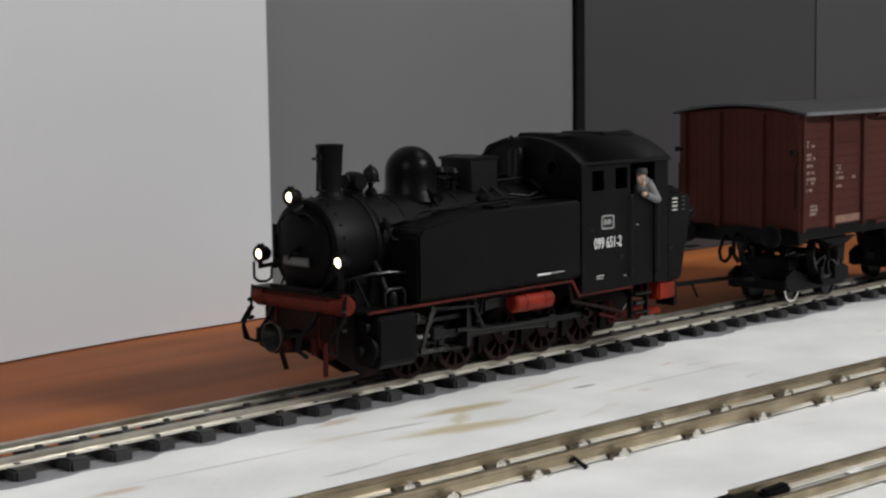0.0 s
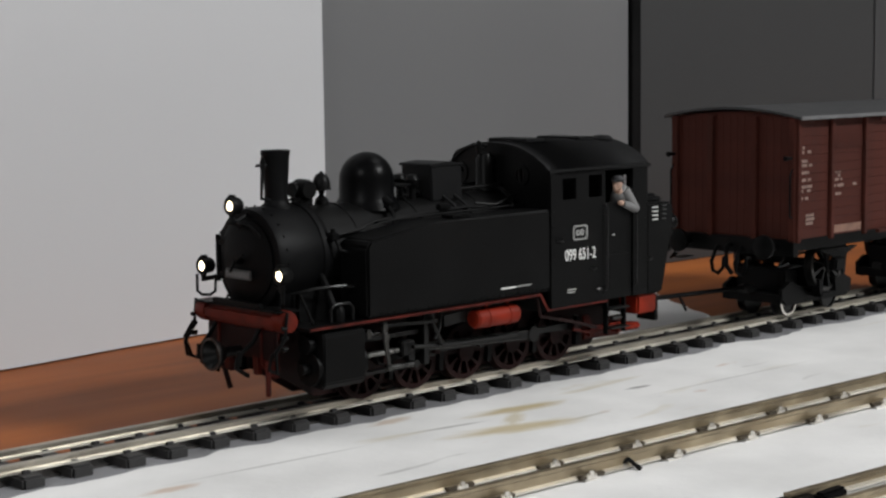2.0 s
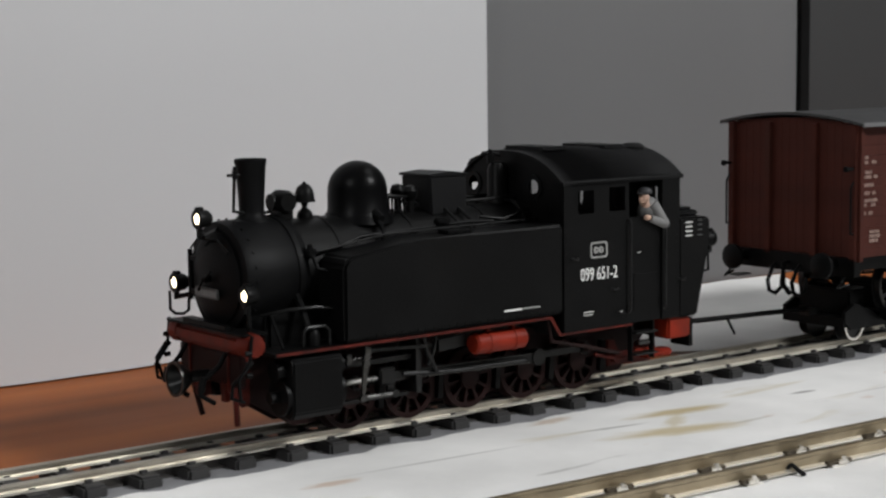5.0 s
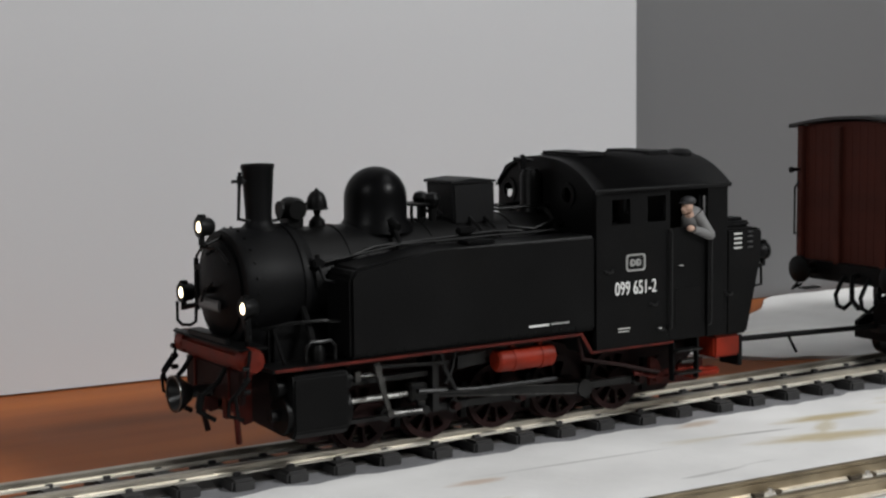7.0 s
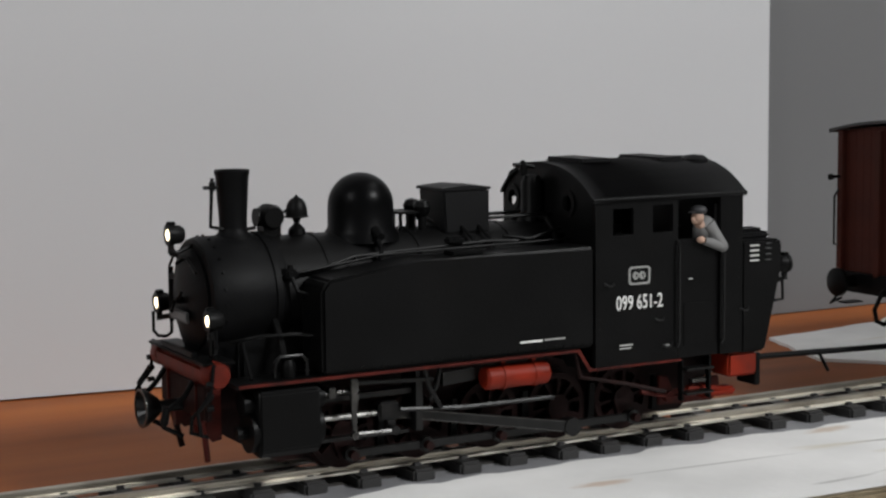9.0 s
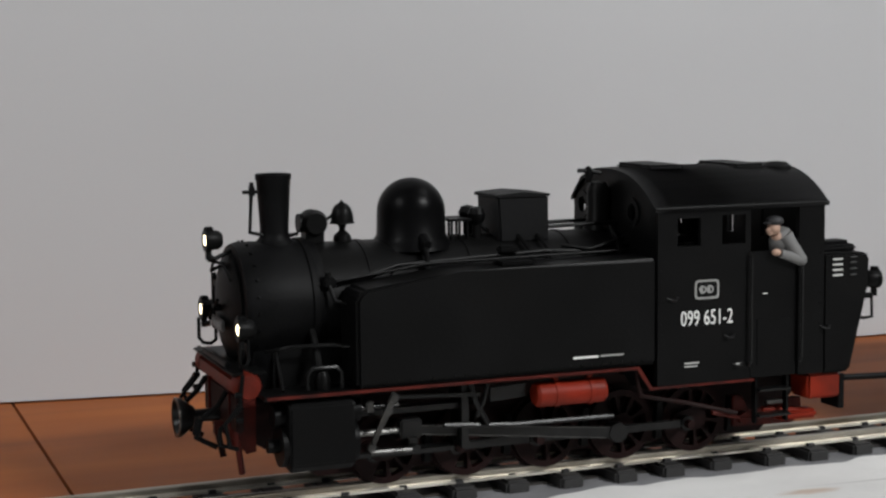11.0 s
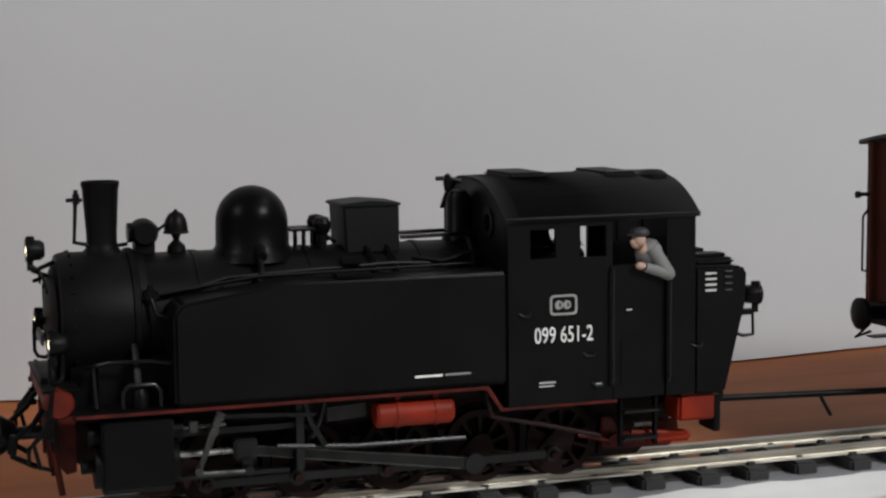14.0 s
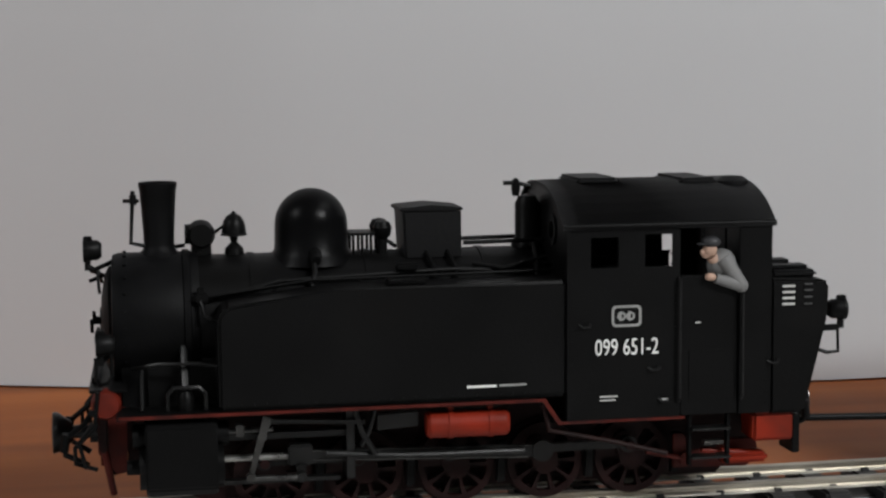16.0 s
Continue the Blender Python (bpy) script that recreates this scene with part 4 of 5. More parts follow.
        prism(bm, [(2.5, 0.3), (3.3, 0.28), (3.42, 0.4), (3.4, 0.58), (3.05, 0.58), (2.95, 0.46), (2.7, 0.46), (2.62, 0.66), (2.5, 0.66)], s * 0.6, s * 0.65, bevel=0.01)
        for x in (2.62, 3.2):
            rod(bm, (x, s * 0.62, 0.4), (x, s * 0.72, 0.4), 0.07, seg=12)
        wire(bm, [(2.2, s * 0.7, 0.5), (2.62, s * 0.7, 0.4), (3.2, s * 0.7, 0.4)], 0.025)
        part("brake_rigging", bm, FRAME_RED, L, "grimy red brake rigging")
        bm = B()
        for x in (2.54, 2.94):
            box(bm, x - 0.015, x + 0.015, s * 1.0, s * 1.08, 0.42, 0.93)
        step = part("cab_step", bm, BLACK, L)
        for z in (0.79, 0.5):
            bm = B()
            box(bm, 2.54, 2.94, s * 1.0, s * 1.16, z, z + 0.025)
            part("tread", bm, DARK_STEEL, step)
        bm = B()
        box(bm, 2.7, 2.9, s * 0.98, s * 1.05, 0.62, 0.66)
        part("steel_cover", bm, STEEL, L)
        for x in AXLES:
            bm = B()
            prism(bm, [(x + 0.42, 0.2), (x + 0.5, 0.2), (x + 0.52, 0.62), (x + 0.45, 0.62)], s * 0.36, s * 0.44)
            part("brake_shoe", bm, BLACK, L)
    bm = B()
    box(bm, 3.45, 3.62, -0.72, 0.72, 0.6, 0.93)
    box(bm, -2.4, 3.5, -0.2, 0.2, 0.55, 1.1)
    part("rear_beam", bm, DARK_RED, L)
    # wheels
    for i, x in enumerate(AXLES):
        ax = tagged(new("wheelset"), "red spoked wheel pair")
        ax.parent = L
        ax.location = Vector((x, 0, WHEEL_R)) * K
        bm = B()
        rod(bm, (0, -0.4, 0), (0, 0.4, 0), 0.08)
        part("axle", bm, DARK_STEEL, ax)
        for s in (-1, 1):
            bm = B()
            spoked_wheel(bm, WHEEL_R, 10, s * 0.4, s * 0.29, crank=CRANK, side=s)
            rod(bm, (0, s * 0.39, -CRANK), (0, s * 0.72, -CRANK), 0.05)
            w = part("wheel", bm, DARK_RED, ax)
            if s > 0:
                w.rotation_euler.y = radians(90)
        MOVERS.append((ax, "spin", (x, 0, WHEEL_R)))
    for s in (-1, 1):
        bm = B()
        a, b = AXLES[0], AXLES[-1]
        y0, y1 = s * 0.56, s * 0.62
        for p, q in zip(AXLES, AXLES[1:]):
            box(bm, p + 0.05, q - 0.05, y0, y1, -0.045, 0.045, 0.008)
        for p in AXLES:
            lathe(bm, [(0, y0 - s * 0.01), (0.085, y0 - s * 0.01), (0.085, y1 + s * 0.015), (0, y1 + s * 0.015)], (p, 0, 0), "y", 14)
        MOVERS.append((part("coupling_rod", bm, DARK_STEEL, L, "oily steel coupling rod"), "couple", s))
        bm = B()
        prism(bm, [(0, -0.05), (ROD, -0.065), (ROD, 0.065), (0, 0.05)], s * 0.68, s * 0.73)
        lathe(bm, [(0, s * 0.67), (0.11, s * 0.67), (0.11, s * 0.745), (0, s * 0.745)], (ROD, 0, 0), "y", 16)
        lathe(bm, [(0, s * 0.67), (0.08, s * 0.67), (0.08, s * 0.745), (0, s * 0.745)], (0, 0, 0), "y", 14)
        main_rod = part("connecting_rod", bm, DARK_STEEL, L, "oily steel connecting rod")
        MOVERS.append((main_rod, "connect", s))
        for z in (-0.052, 0.04):
            bm = B()
            prism(bm, [(0.12, z), (2.3, z * 1.25), (2.3, z * 1.25 + 0.012), (0.12, z + 0.012)], s * 0.73, s * 0.738)
            part("polished_edge", bm, STEEL, main_rod, "bright polished rod edge")
        bm = B()
        box(bm, -0.12, 0.12, s * 0.64, s * 0.78, -0.09, 0.12, 0.02)
        crosshead = part("crosshead", bm, DARK_STEEL, L, "dark steel crosshead")
        MOVERS.append((crosshead, "cross", s))
        bm = B()
        rod(bm, (-0.98, s * 0.7, 0), (-0.1, s * 0.7, 0), 0.035)
        part("piston_rod", bm, BRIGHT_STEEL, crosshead, "bright piston rod")
        bm = B()
        prism(bm, [(-0.05, -0.07), (0.05, -0.07), (0.035, -0.22), (-0.035, -0.22)], s * 0.78, s * 0.83)
        lathe(bm, [(0, s * 0.78), (0.05, s * 0.78), (0.05, s * 0.93), (0, s * 0.93)], (0, 0, -0.17), "y", 12)
        part("drop_arm", bm, DARK_STEEL, crosshead)
        bm = B()
        rod(bm, (-0.5, s * 0.9, -0.16), (0, s * 0.9, -0.17), 0.03, seg=8)
        part("union_link", bm, STEEL, crosshead, "worn steel union link")
        bm = B()
        prism(bm, [(-0.045, 0.06), (0.04, 0.06), (0.03, -0.2), (0.022, -0.6), (-0.022, -0.6), (-0.04, -0.2)], s * 0.93, s * 0.96, bevel=0.006)
        for z in (0.0, -0.14, -0.55):
            lathe(bm, [(0, s * 0.92), (0.045, s * 0.92), (0.045, s * 0.97), (0, s * 0.97)], (0, 0, z), "y", 12)
        MOVERS.append((part("combination_lever", bm, STEEL, L, "worn steel valve gear lever"), "lever", s))
        bm = B()
        box(bm, -2.14, -0.85, s * 0.66, s * 0.76, 0.83, 0.89)
        box(bm, -2.14, -0.95, s * 0.66, s * 0.76, 0.39, 0.43)
        box(bm, -0.9, -0.82, s * 0.5, s * 0.85, 0.42, 1.14)
        part("slide_bar", bm, DARK_STEEL, L)
        bm = B()
        rod(bm, (-2.06, s * 0.88, 0.95), (-1.62, s * 0.89, 0.96), 0.028, seg=8)
        box(bm, -1.98, -1.9, s * 0.82, s * 0.94, 0.9, 1.02, 0.01)
        part("valve_spindle", bm, STEEL, L, "worn steel valve spindle")
        bm = B()
        prism(bm, [(-1.7, 1.02), (-0.72, 0.97), (-0.72, 1.01), (-1.7, 1.06)], s * 0.9, s * 0.925)
        part("radius_rod", bm, DARK_STEEL, L)
        bm = B()
        wire(bm, [(-0.82, s * 0.9, 1.12), (-0.76, s * 0.9, 0.9), (-0.62, s * 0.9, 0.66)], 0.03)
        wire(bm, [(-0.62, s * 0.9, 1.12), (-0.68, s * 0.9, 0.9), (-0.76, s * 0.9, 0.75)], 0.025)
        prism(bm, [(-0.6, 0.9), (-0.2, 0.93), (-0.2, 1.07), (-0.6, 1.05)], s * 0.86, s * 0.92)
        wire(bm, [(-1.1, s * 0.84, 0.68), (-0.3, s * 0.84, 0.62), (0.9, s * 0.8, 0.6)], 0.03)
        part("expansion_link", bm, DARK_STEEL, L)
    return L


def driver_figure():
    """A small plain figure leaning from the cab opening, one mesh."""
    bm = B()

    def blob(c, r, mat, sx=1, sy=1, sz=1):
        n = len(bm.faces)
        bmesh.ops.create_icosphere(bm, subdivisions=2, radius=1, matrix=Matrix.Translation(c) @ Matrix.Diagonal((r * sx, r * sy, r * sz, 1)))
        bm.faces.ensure_lookup_table()
        for f in bm.faces[n:]:
            f.material_index = mat

    def limb(a, b, r0, r1, mat):
        n = len(bm.faces)
        rod(bm, a, b, r0, r1, seg=12)
        bm.faces.ensure_lookup_table()
        for f in bm.faces[n:]:
            f.material_index = mat

    blob((2.715, -1.12, 2.61), 0.08, 0, 0.95, 0.9, 1.05)
    blob((2.64, -1.13, 2.585), 0.028, 0)
    blob((2.68, -1.12, 2.555), 0.045, 0, 1.1, 0.9, 0.8)
    blob((2.725, -1.12, 2.685), 0.1, 2, 1.05, 1.0, 0.6)
    blob((2.64, -1.13, 2.665), 0.055, 2, 1.3, 1.0, 0.25)
    limb((2.74, -1.1, 2.54), (2.8, -1.08, 2.48), 0.055, 0.08, 0)
    blob((2.86, -1.06, 2.45), 0.15, 1, 1.05, 0.8, 1.1)
    limb((2.86, -1.03, 2.46), (2.95, -0.95, 2.05), 0.13, 0.15, 1)
    limb((2.85, -1.13, 2.52), (3.02, -1.19, 2.25), 0.085, 0.07, 1)
    blob((3.02, -1.19, 2.25), 0.073, 1)
    limb((3.02, -1.19, 2.25), (2.75, -1.2, 2.33), 0.068, 0.048, 1)
    blob((2.7, -1.2, 2.345), 0.045, 0, 1.3, 1.0, 0.9)
    limb((2.92, -0.93, 2.1), (2.92, -0.93, 0.96), 0.15, 0.13, 2)
    ob = new("driver_figure", mesh_of("driver_figure", bm, [FIGURE_SKIN, FIGURE_SHIRT, FIGURE_CAP]))
    return tagged(ob, "small painted figure with cap leaning out of the cab", "figurine")


# ---- the covered wagon on transporter bogies ----
WAGON_X, BOGIES = 10.72, (8.62, 12.82)


def wagon():
    W = tagged(new("goods_wagon"), "red-brown planked covered model wagon riding on transporter bogies", "wagon")
    hl, hw, z0, z1 = 3.68, 1.235, 1.44, 3.42
    bm = B()
    box(bm, -hl + 0.03, hl - 0.03, -hw + 0.03, hw - 0.03, z0, z1)
    body = part("body", bm, BROWN_WAGON, W)
    # planks of sides and ends
    first = {}
    n = 13
    step = (z1 - z0) / n
    for s in (-1, 1):
        for a, b in ((-hl, -0.62), (0.62, hl)):
            for i in range(n):
                key = "side"
                at = ((a + b) / 2, s * (hw - 0.015), z0 + (i + 0.5) * step)
                if key not in first:
                    bm = B()
                    box(bm, -(b - a) / 2, (b - a) / 2, -0.02, 0.02, -step / 2 + 0.0015, step / 2 - 0.0015, 0.002)
                    first[key] = part("plank", bm, BROWN_WAGON, body, at=at)
                else:
                    same_part(first[key], body, at, "plank")
        m = 17
        w = 2 * hw / m
        for i in range(m):
            y = -hw + (i + 0.5) * w
            top = z1 + 0.1 * (1 - (y / hw) ** 2)
            at = (s * (hl - 0.015), y, z0)
            key = ("end", abs(i - m // 2))
            if key not in first:
                bm = B()
                box(bm, -0.02, 0.02, -w / 2 + 0.0015, w / 2 - 0.0015, 0, top - z0, 0.002)
                first[key] = part("plank", bm, BROWN_WAGON, body, at=at)
            else:
                same_part(first[key], body, at, "plank")
    for s in (-1, 1):
        for x in (-hl + 0.02, -2.7, -1.68, -0.62, 0.62, 1.68, 2.7, hl - 0.02):
            bm = B()
            box(bm, x - 0.05, x + 0.05, s * (hw + 0.0), s * (hw + 0.07), z0 - 0.05, z1, 0.012)
            part("post", bm, BROWN_WAGON, body)
        for y in (-hw + 0.04, -0.45, 0.45, hw - 0.04):
            bm = B()
            box(bm, s * hl, s * (hl + 0.08), y - 0.06, y + 0.06, z0 - 0.05, z1 + 0.02, 0.012)
            part("post", bm, BROWN_WAGON, body)
        # sliding door
        bm = B()
        box(bm, -0.6, 0.6, s * (hw + 0.0), s * (hw + 0.06), z0 + 0.02, z1 - 0.1, 0.01)
        door = part("sliding_door", bm, BROWN_WAGON, W)
        for k in range(12):
            at = (0, s * (hw + 0.0575), z0 + 0.17 + k * 0.15)
            if "door" not in first:
                bm = B()
                box(bm, -0.58, 0.58, -0.0075, 0.0075, -0.0735, 0.0735, 0.002)
                first["door"] = part("plank", bm, BROWN_WAGON, door, at=at)
            else:
                same_part(first["door"], door, at, "plank")
        for x in (-0.54, 0, 0.54):
            bm = B()
            box(bm, x - 0.05, x + 0.05, s * (hw + 0.06), s * (hw + 0.1), z0 + 0.02, z1 - 0.1, 0.01)
            part("post", bm, BROWN_WAGON, door)
        bm = B()
        box(bm, -1.3, 3.4, s * (hw + 0.05), s * (hw + 0.11), z1 - 0.1, z1 - 0.04)
        box(bm, -1.3, 3.4, s * (hw + 0.02), s * (hw + 0.09), z0 - 0.06, z0)
        part("door_rail", bm, BROWN_WAGON, W)
        bm = B()
        box(bm, -2.62, -1.76, s * (hw + 0.0), s * (hw + 0.02), 2.88, 3.15, 0.01)
        for k in range(5):
            box(bm, -2.58, -1.8, s * (hw + 0.02), s * (hw + 0.03), 2.9 + k * 0.048, 2.92 + k * 0.048)
        part("ventilation_flap", bm, BROWN_WAGON, W)
        # worn lettering as plain bars
        bm = B()
        y0, y1 = s * (hw + 0.006), s * (hw + 0.012)
        for x0, x1, za, zb in ((-3.72, -3.46, 2.84, 2.98), (-3.72, -3.44, 2.62, 2.74), (-3.70, -3.48, 2.5, 2.58), (-3.72, -3.44, 2.38, 2.46), (-3.72, -3.44, 2.2, 2.34), (-3.74, -3.52, 2.08, 2.14), (-3.50, -3.36, 1.66, 1.84), (-2.75, -2.56, 2.34, 2.5), (-2.75, -2.50, 2.24, 2.3), (-2.72, -2.54, 2.1, 2.18), (-2.20, -2.10, 2.24, 2.32)):
            x0, x1 = (x0, x1 + 0.1) if x0 < -3 else (x0 + 0.08, x1 + 0.12)
            zz = za
            while zz < zb - 0.02:
                a = x0 + 0.1
                while a < x1 + 0.06:
                    w = random.uniform(0.018, 0.05)
                    if random.random() < 0.85:
                        box(bm, a, a + w, y0, y1, zz, min(zb, zz + 0.05))
                    a += w + 0.016
                zz += 0.07
        part("lettering_bar", bm, PALE_PRINT, W, "worn pale lettering")
        bm = B()
        box(bm, -2.62, -1.76, y0, y1, 1.47, 1.6)
        part("dusty_panel", bm, DUSTY, W)
    # roof
    pts = [(y, 3.41 + 0.15 * (1 - (y / 1.38) ** 2)) for y in [-1.38 + 2.76 * k / 14 for k in range(15)]]
    bm = B()
    prism(bm, [(y, z + 0.04) for y, z in pts] + pts[::-1], -hl - 0.12, hl + 0.12, axis="x")
    roof = part("roof", bm, WAGON_ROOF, W, "dark grey arched roof")
    # added strips that draw the eave highlight in colour
    for s in (-1, 1):
        bm = B()
        box(bm, -hl - 0.11, hl + 0.11, s * 1.382, s * 1.41, 3.395, 3.46, 0.008)
        part("roof_edge", bm, ROOF_EDGE, roof, "pale strip for the light caught by the roof edge")
    # underframe
    bm = B()
    for s in (-1, 1):
        box(bm, -hl, hl, s * 0.95 - 0.06, s * 0.95 + 0.06, 1.2, 1.44)
        box(bm, s * hl - 0.08, s * hl + 0.08, -1.25, 1.25, 1.16, 1.44, 0.01)
    box(bm, -hl, hl, -0.1, 0.1, 1.2, 1.4)
    for x in (-1.2, 0, 1.2):
        box(bm, x - 0.06, x + 0.06, -1.0, 1.0, 1.22, 1.42)
    part("underframe", bm, BLACK, W)
    for ex in (-1, 1):
        for s in (-1, 1):
            bm = B()
            rod(bm, (ex * hl, s * 0.88, 1.33), (ex * (hl + 0.34), s * 0.88, 1.33), 0.09, 0.075, seg=14)
            lathe(bm, [(0, ex * (hl + 0.34)), (0.2, ex * (hl + 0.35)), (0.2, ex * (hl + 0.4)), (0.12, ex * (hl + 0.43)), (0, ex * (hl + 0.44))], (0, s * 0.88, 1.33), "x", 20)
            part("buffer", bm, BLACK, W)
            bm = B()
            wire(bm, [(ex * (hl + 0.06), s * 1.15, 1.05), (ex * (hl + 0.3), s * 1.1, 1.0), (ex * (hl + 0.1), s * 1.1, 1.16)], 0.02)
            box(bm, ex * (hl + 0.05) - 0.03, ex * (hl + 0.05) + 0.28, s * 1.02, s * 1.2, 0.98, 1.0) if ex < 0 else None
            wire(bm, [(ex * (hl + 0.02), s * 1.22, 1.8), (ex * (hl + 0.15), s * 1.22, 1.82), (ex * (hl + 0.15), s * 1.22, 2.5), (ex * (hl + 0.02), s * 1.22, 2.66)], 0.016)
            wire(bm, [(ex * hl, s * 1.2, 2.78), (ex * (hl + 0.24), s * 1.2, 2.78)], 0.025)
            rod(bm, (ex * (hl + 0.22), s * 1.2, 2.78), (ex * (hl + 0.26), s * 1.2, 2.78), 0.045)
            part("grab_handle", bm, BLACK, W)
        for y in (-0.22, 0.26):
            bm = B()
            wire(bm, [(ex * hl, y, 1.3), (ex * (hl + 0.14), y, 1.2), (ex * (hl + 0.26), y, 1.0), (ex * (hl + 0.22), y, 0.84), (ex * (hl + 0.08), y, 0.78), (ex * (hl - 0.06), y, 0.86), (ex * (hl - 0.08), y, 1.05)], 0.032)
            part("brake_hose", bm, BLACK, W)
        bm = B()
        wire(bm, [(ex * hl, 0, 1.3), (ex * (hl + 0.2), 0, 1.28), (ex * (hl + 0.2), 0, 0.95), (ex * (hl + 0.05), 0, 0.8)], 0.04)
        part("brake_hose", bm, BLACK, W)
        for s in (-1, 1):
            x = ex * 2.1
            bm = B()
            box(bm, x - 0.14, x + 0.14, s * 0.92, s * 1.08, 0.78, 1.0, 0.03)
            prism(bm, [(x - 0.34, 1.22), (x - 0.2, 0.75), (x - 0.15, 0.75), (x - 0.16, 1.05), (x + 0.16, 1.05), (x + 0.15, 0.75), (x + 0.2, 0.75), (x + 0.34, 1.22)], s * 0.93, s * 0.97)
            for k in range(5):
                box(bm, x - 0.55 + k * 0.09, x + 0.55 - k * 0.09, s * 0.95, s * 1.05, 1.14 - k * 0.03, 1.165 - k * 0.03)
            part("axle_box", bm, BLACK, W)
            bm = B()
            wire(bm, [(x + 0.62, s * 0.75, 1.2), (x + 0.6, s * 0.75, 0.7)], 0.03)
            prism(bm, [(x + 0.5, 0.65), (x + 0.58, 0.65), (x + 0.62, 1.0), (x + 0.56, 1.0)], s * 0.68, s * 0.8)
            part("brake_shoe", bm, BLACK, W)
        bm = B()
        for s in (-1, 1):
            spoked_wheel(bm, 0.47, 9, s * 0.8, s * 0.69, hub=0.12, side=s)
        rod(bm, (0, -0.92, 0), (0, 0.92, 0), 0.07)
        pair = part("wheelset", bm, DARK_STEEL, W, "dark spoked wheel pair", at=(ex * 2.1, 0, 0.87))
        for s in (-1, 1):
            bm = B()
            lathe(bm, [(0.415, s * 0.802), (0.462, s * 0.802), (0.462, s * 0.81), (0.415, s * 0.81), (0.415, s * 0.802)], axis="y", seg=36)
            part("tyre_ring", bm, STEEL, pair, "worn grey wheel rim")
    bm = B()
    for s in (-1, 1):
        for x in (-0.5, 0.5):
            wire(bm, [(x, s * 1.05, 1.2), (x, s * 1.1, 0.75)], 0.02)
        box(bm, -0.55, 0.55, s * 1.02, s * 1.16, 0.72, 0.75)
    part("footboard", bm, BLACK, W)
    return W


def transporter_bogie():
    T = tagged(new("transporter_bogie"), "low black narrow-gauge bogie carrying a wagon axle", "bogie", group="bogies under the wagon")
    bm = B()
    for s in (-1, 1):
        prism(bm, [(-1.05, 0.34), (-0.9, 0.22), (0.9, 0.22), (1.05, 0.34), (1.05, 0.5), (0.8, 0.62), (0.45, 0.5), (0.2, 0.36), (-0.2, 0.36), (-0.45, 0.5), (-0.8, 0.62), (-1.05, 0.5)], s * 0.55, s * 0.62)
        box(bm, -0.16, 0.16, s * 0.62, s * 0.82, 0.3, 0.39, 0.02)
        for x in (-0.24, 0.24):
            prism(bm, [(x - 0.04, 0.38), (x + 0.04, 0.38), (x + 0.06, 0.62), (x - 0.06, 0.62)], s * 0.7, s * 0.86)
    for x in (-0.98, -0.62, 0.0, 0.62, 0.98):
        box(bm, x - 0.09, x + 0.09, -0.6, 0.6, 0.26, 0.42)
    for x in (-0.62, 0.62):
        box(bm, x - 0.2, x + 0.2, -0.5, 0.5, 0.4, 0.82, 0.03)
    part("frame", bm, BLACK, T)
    bm = B()
    rod(bm, (-1.2, 0, 0.5), (-0.9, 0, 0.42), 0.05)
    box(bm, -1.3, -1.1, -0.12, 0.12, 0.42, 0.56, 0.02)
    part("coupler", bm, DARK_STEEL, T)
    for x in (-0.62, 0.62):
        bm = B()
        rod(bm, (0, -0.5, 0), (0, 0.5, 0), 0.05)
        for s in (-1, 1):
            lathe(bm, [(0, s * 0.27), (0.265, s * 0.27), (0.265, s * 0.285), (0.235, s * 0.29), (0.235, s * 0.45), (0.2, s * 0.455), (0.19, s * 0.43), (0, s * 0.43)], axis="y", seg=24)
        ws = part("wheelset", bm, DARK_STEEL, T, "small dark disc wheel pair", at=(x, 0, 0.235))
        for s in (-1, 1) if x < 0 else ():
            bm = B()
            lathe(bm, [(0.195, s * 0.456), (0.232, s * 0.456), (0.232, s * 0.462), (0.195, s * 0.462), (0.195, s * 0.456)], axis="y", seg=24)
            part("tyre_ring", bm, PALE_METAL, ws, "bright wheel rim")
        MOVERS.append((ws, "roll", (x, 0, 0.235)))
    return T


def coupling_bar():
    bm = B()
    rod(bm, (-1.78, 0, 0.05), (1.75, 0, -0.06), 0.04, seg=12)
    box(bm, -1.85, -1.7, -0.07, 0.07, 0.0, 0.1, 0.02)
    wire(bm, [(-0.25, -0.02, 0), (-0.14, -0.06, -0.22), (-0.12, -0.06, -0.25)], 0.022)
    return tagged(part("coupling_bar", bm, BLACK), "long black bar coupling locomotive and bogie", "coupling")


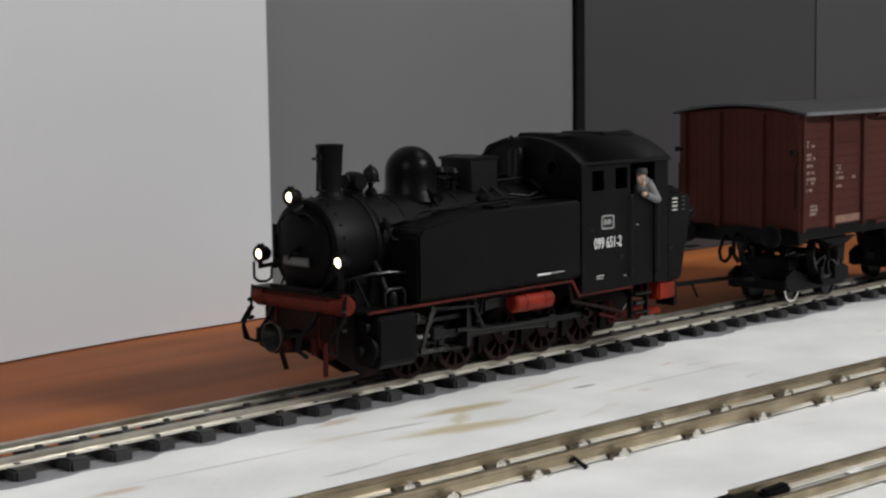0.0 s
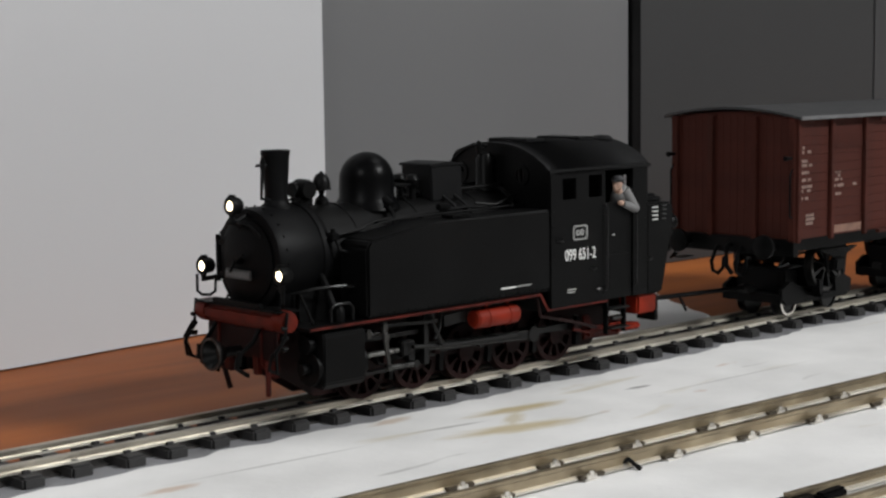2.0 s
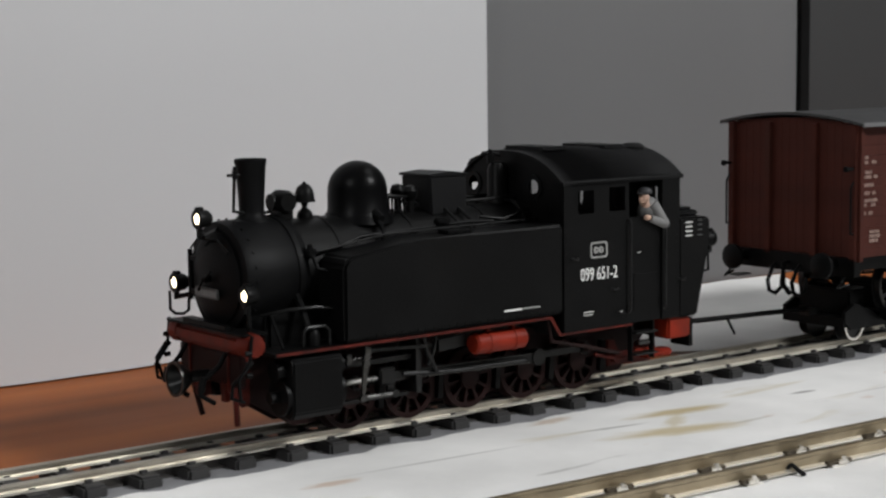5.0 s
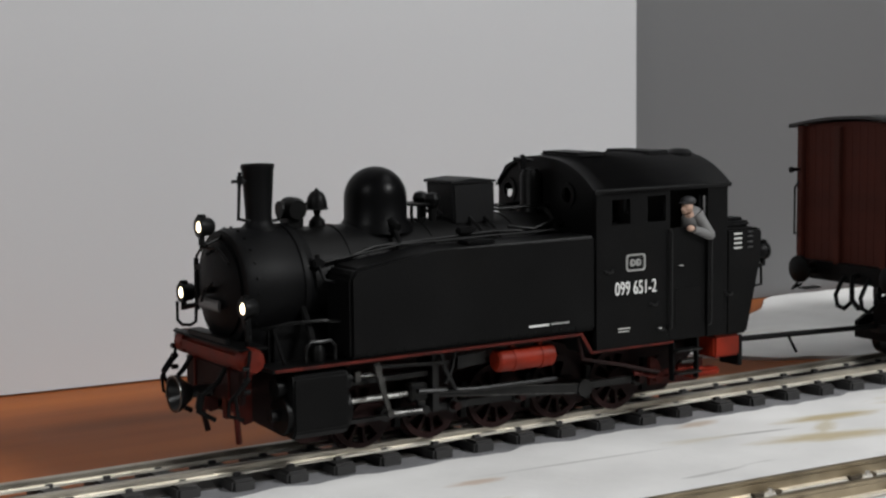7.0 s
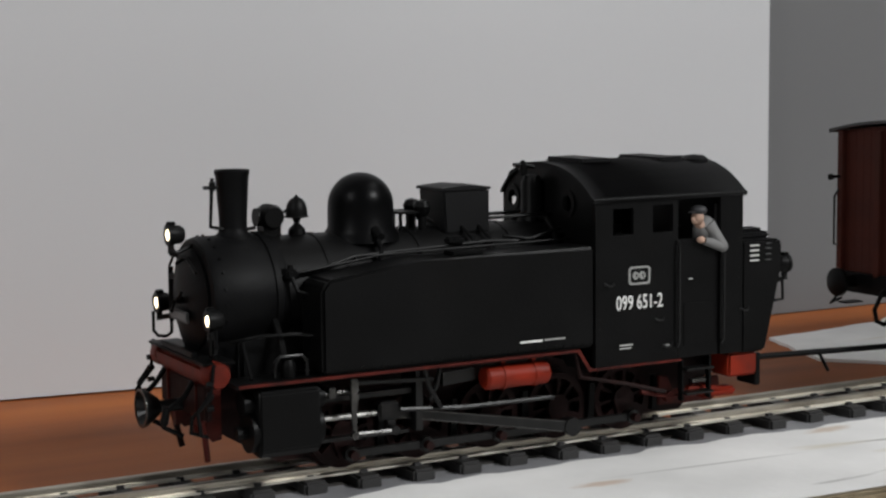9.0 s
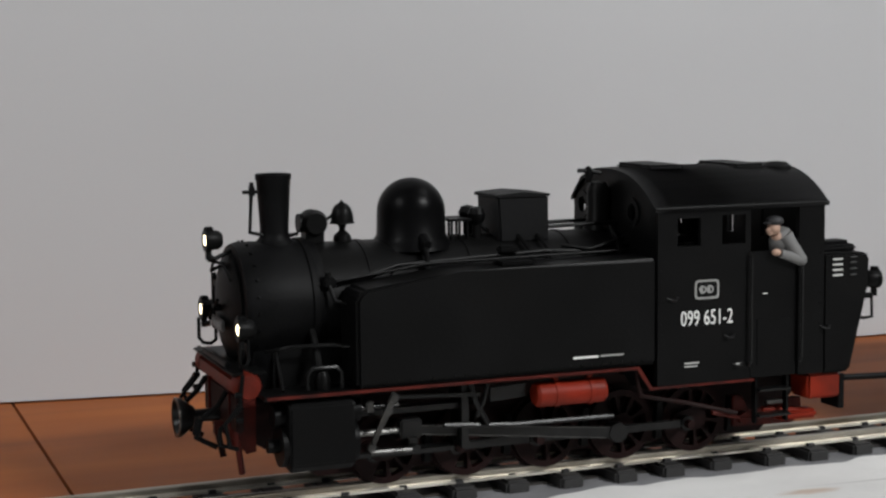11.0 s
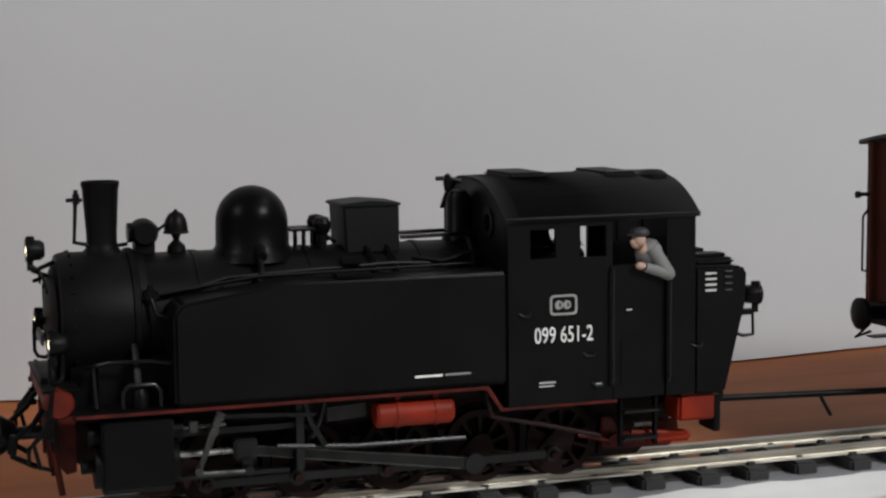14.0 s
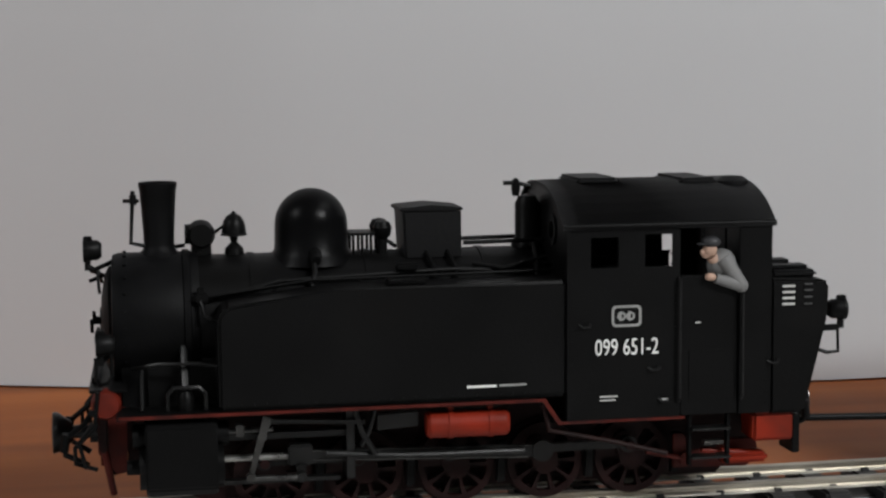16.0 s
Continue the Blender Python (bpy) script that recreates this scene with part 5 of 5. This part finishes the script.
table_and_room()
fillers()
tracks()
LOCO, DRIVER, WAGON, BAR = locomotive(), driver_figure(), wagon(), coupling_bar()
BOGIE_A = transporter_bogie()
BOGIE_B = transporter_bogie()


def travel(t):
    for (a, p), (b, q) in zip(TRAVEL, TRAVEL[1:]):
        if a <= t <= b:
            return p + (q - p) * (t - a) / (b - a)
    return TRAVEL[-1][1]


def lever_angle(a):
    """Swing of the combination lever whose foot follows the crosshead."""
    bx, bz = AXLES[3] - CRANK * math.sin(a), WHEEL_R - CRANK * math.cos(a)
    xc = bx - math.sqrt(ROD ** 2 - (0.64 - bz) ** 2)
    return math.degrees(math.asin(max(-0.9, min(0.9, (-1.69 - (xc - 0.5)) / 0.55))))


def motions():
    for ob, x, z in ((LOCO, 0, 0), (DRIVER, 0, 0), (WAGON, WAGON_X, 0), (BAR, 5.8, 0.57), (BOGIE_A, BOGIES[0], 0), (BOGIE_B, BOGIES[1], 0)):
        walk(ob, [(t, pose((s + x) * K, 0, z * K)) for t, s in TRAVEL])
    times = [k * 0.2 for k in range(81)]
    phase = 114.3
    for ob, kind, data in MOVERS:
        rows = []
        for t in times:
            d = travel(t)
            turn = math.degrees(d / (0.235 if kind == "roll" else WHEEL_R)) + (0 if kind == "roll" else phase)
            if kind in ("spin", "roll"):
                m = pose(*[c * K for c in data], 0, turn, 0)
            else:
                a = radians(turn + (90 if data > 0 else 0))
                px, pz = -CRANK * math.sin(a), -CRANK * math.cos(a)
                if kind == "lever":
                    m = pose(-1.69 * K, 0, 1.03 * K, 0, lever_angle(a), 0)
                elif kind == "couple":
                    m = pose(px * K, 0, (WHEEL_R + pz) * K)
                else:
                    bx, bz = AXLES[3] + px, WHEEL_R + pz
                    zc = 0.64
                    xc = bx - math.sqrt(ROD ** 2 - (zc - bz) ** 2)
                    if kind == "cross":
                        m = pose(xc * K, 0, zc * K)
                    else:
                        m = pose(xc * K, 0, zc * K, 0, math.degrees(math.asin((zc - bz) / ROD)), 0)
            rows.append((t, m))
        walk(ob, rows)


motions()
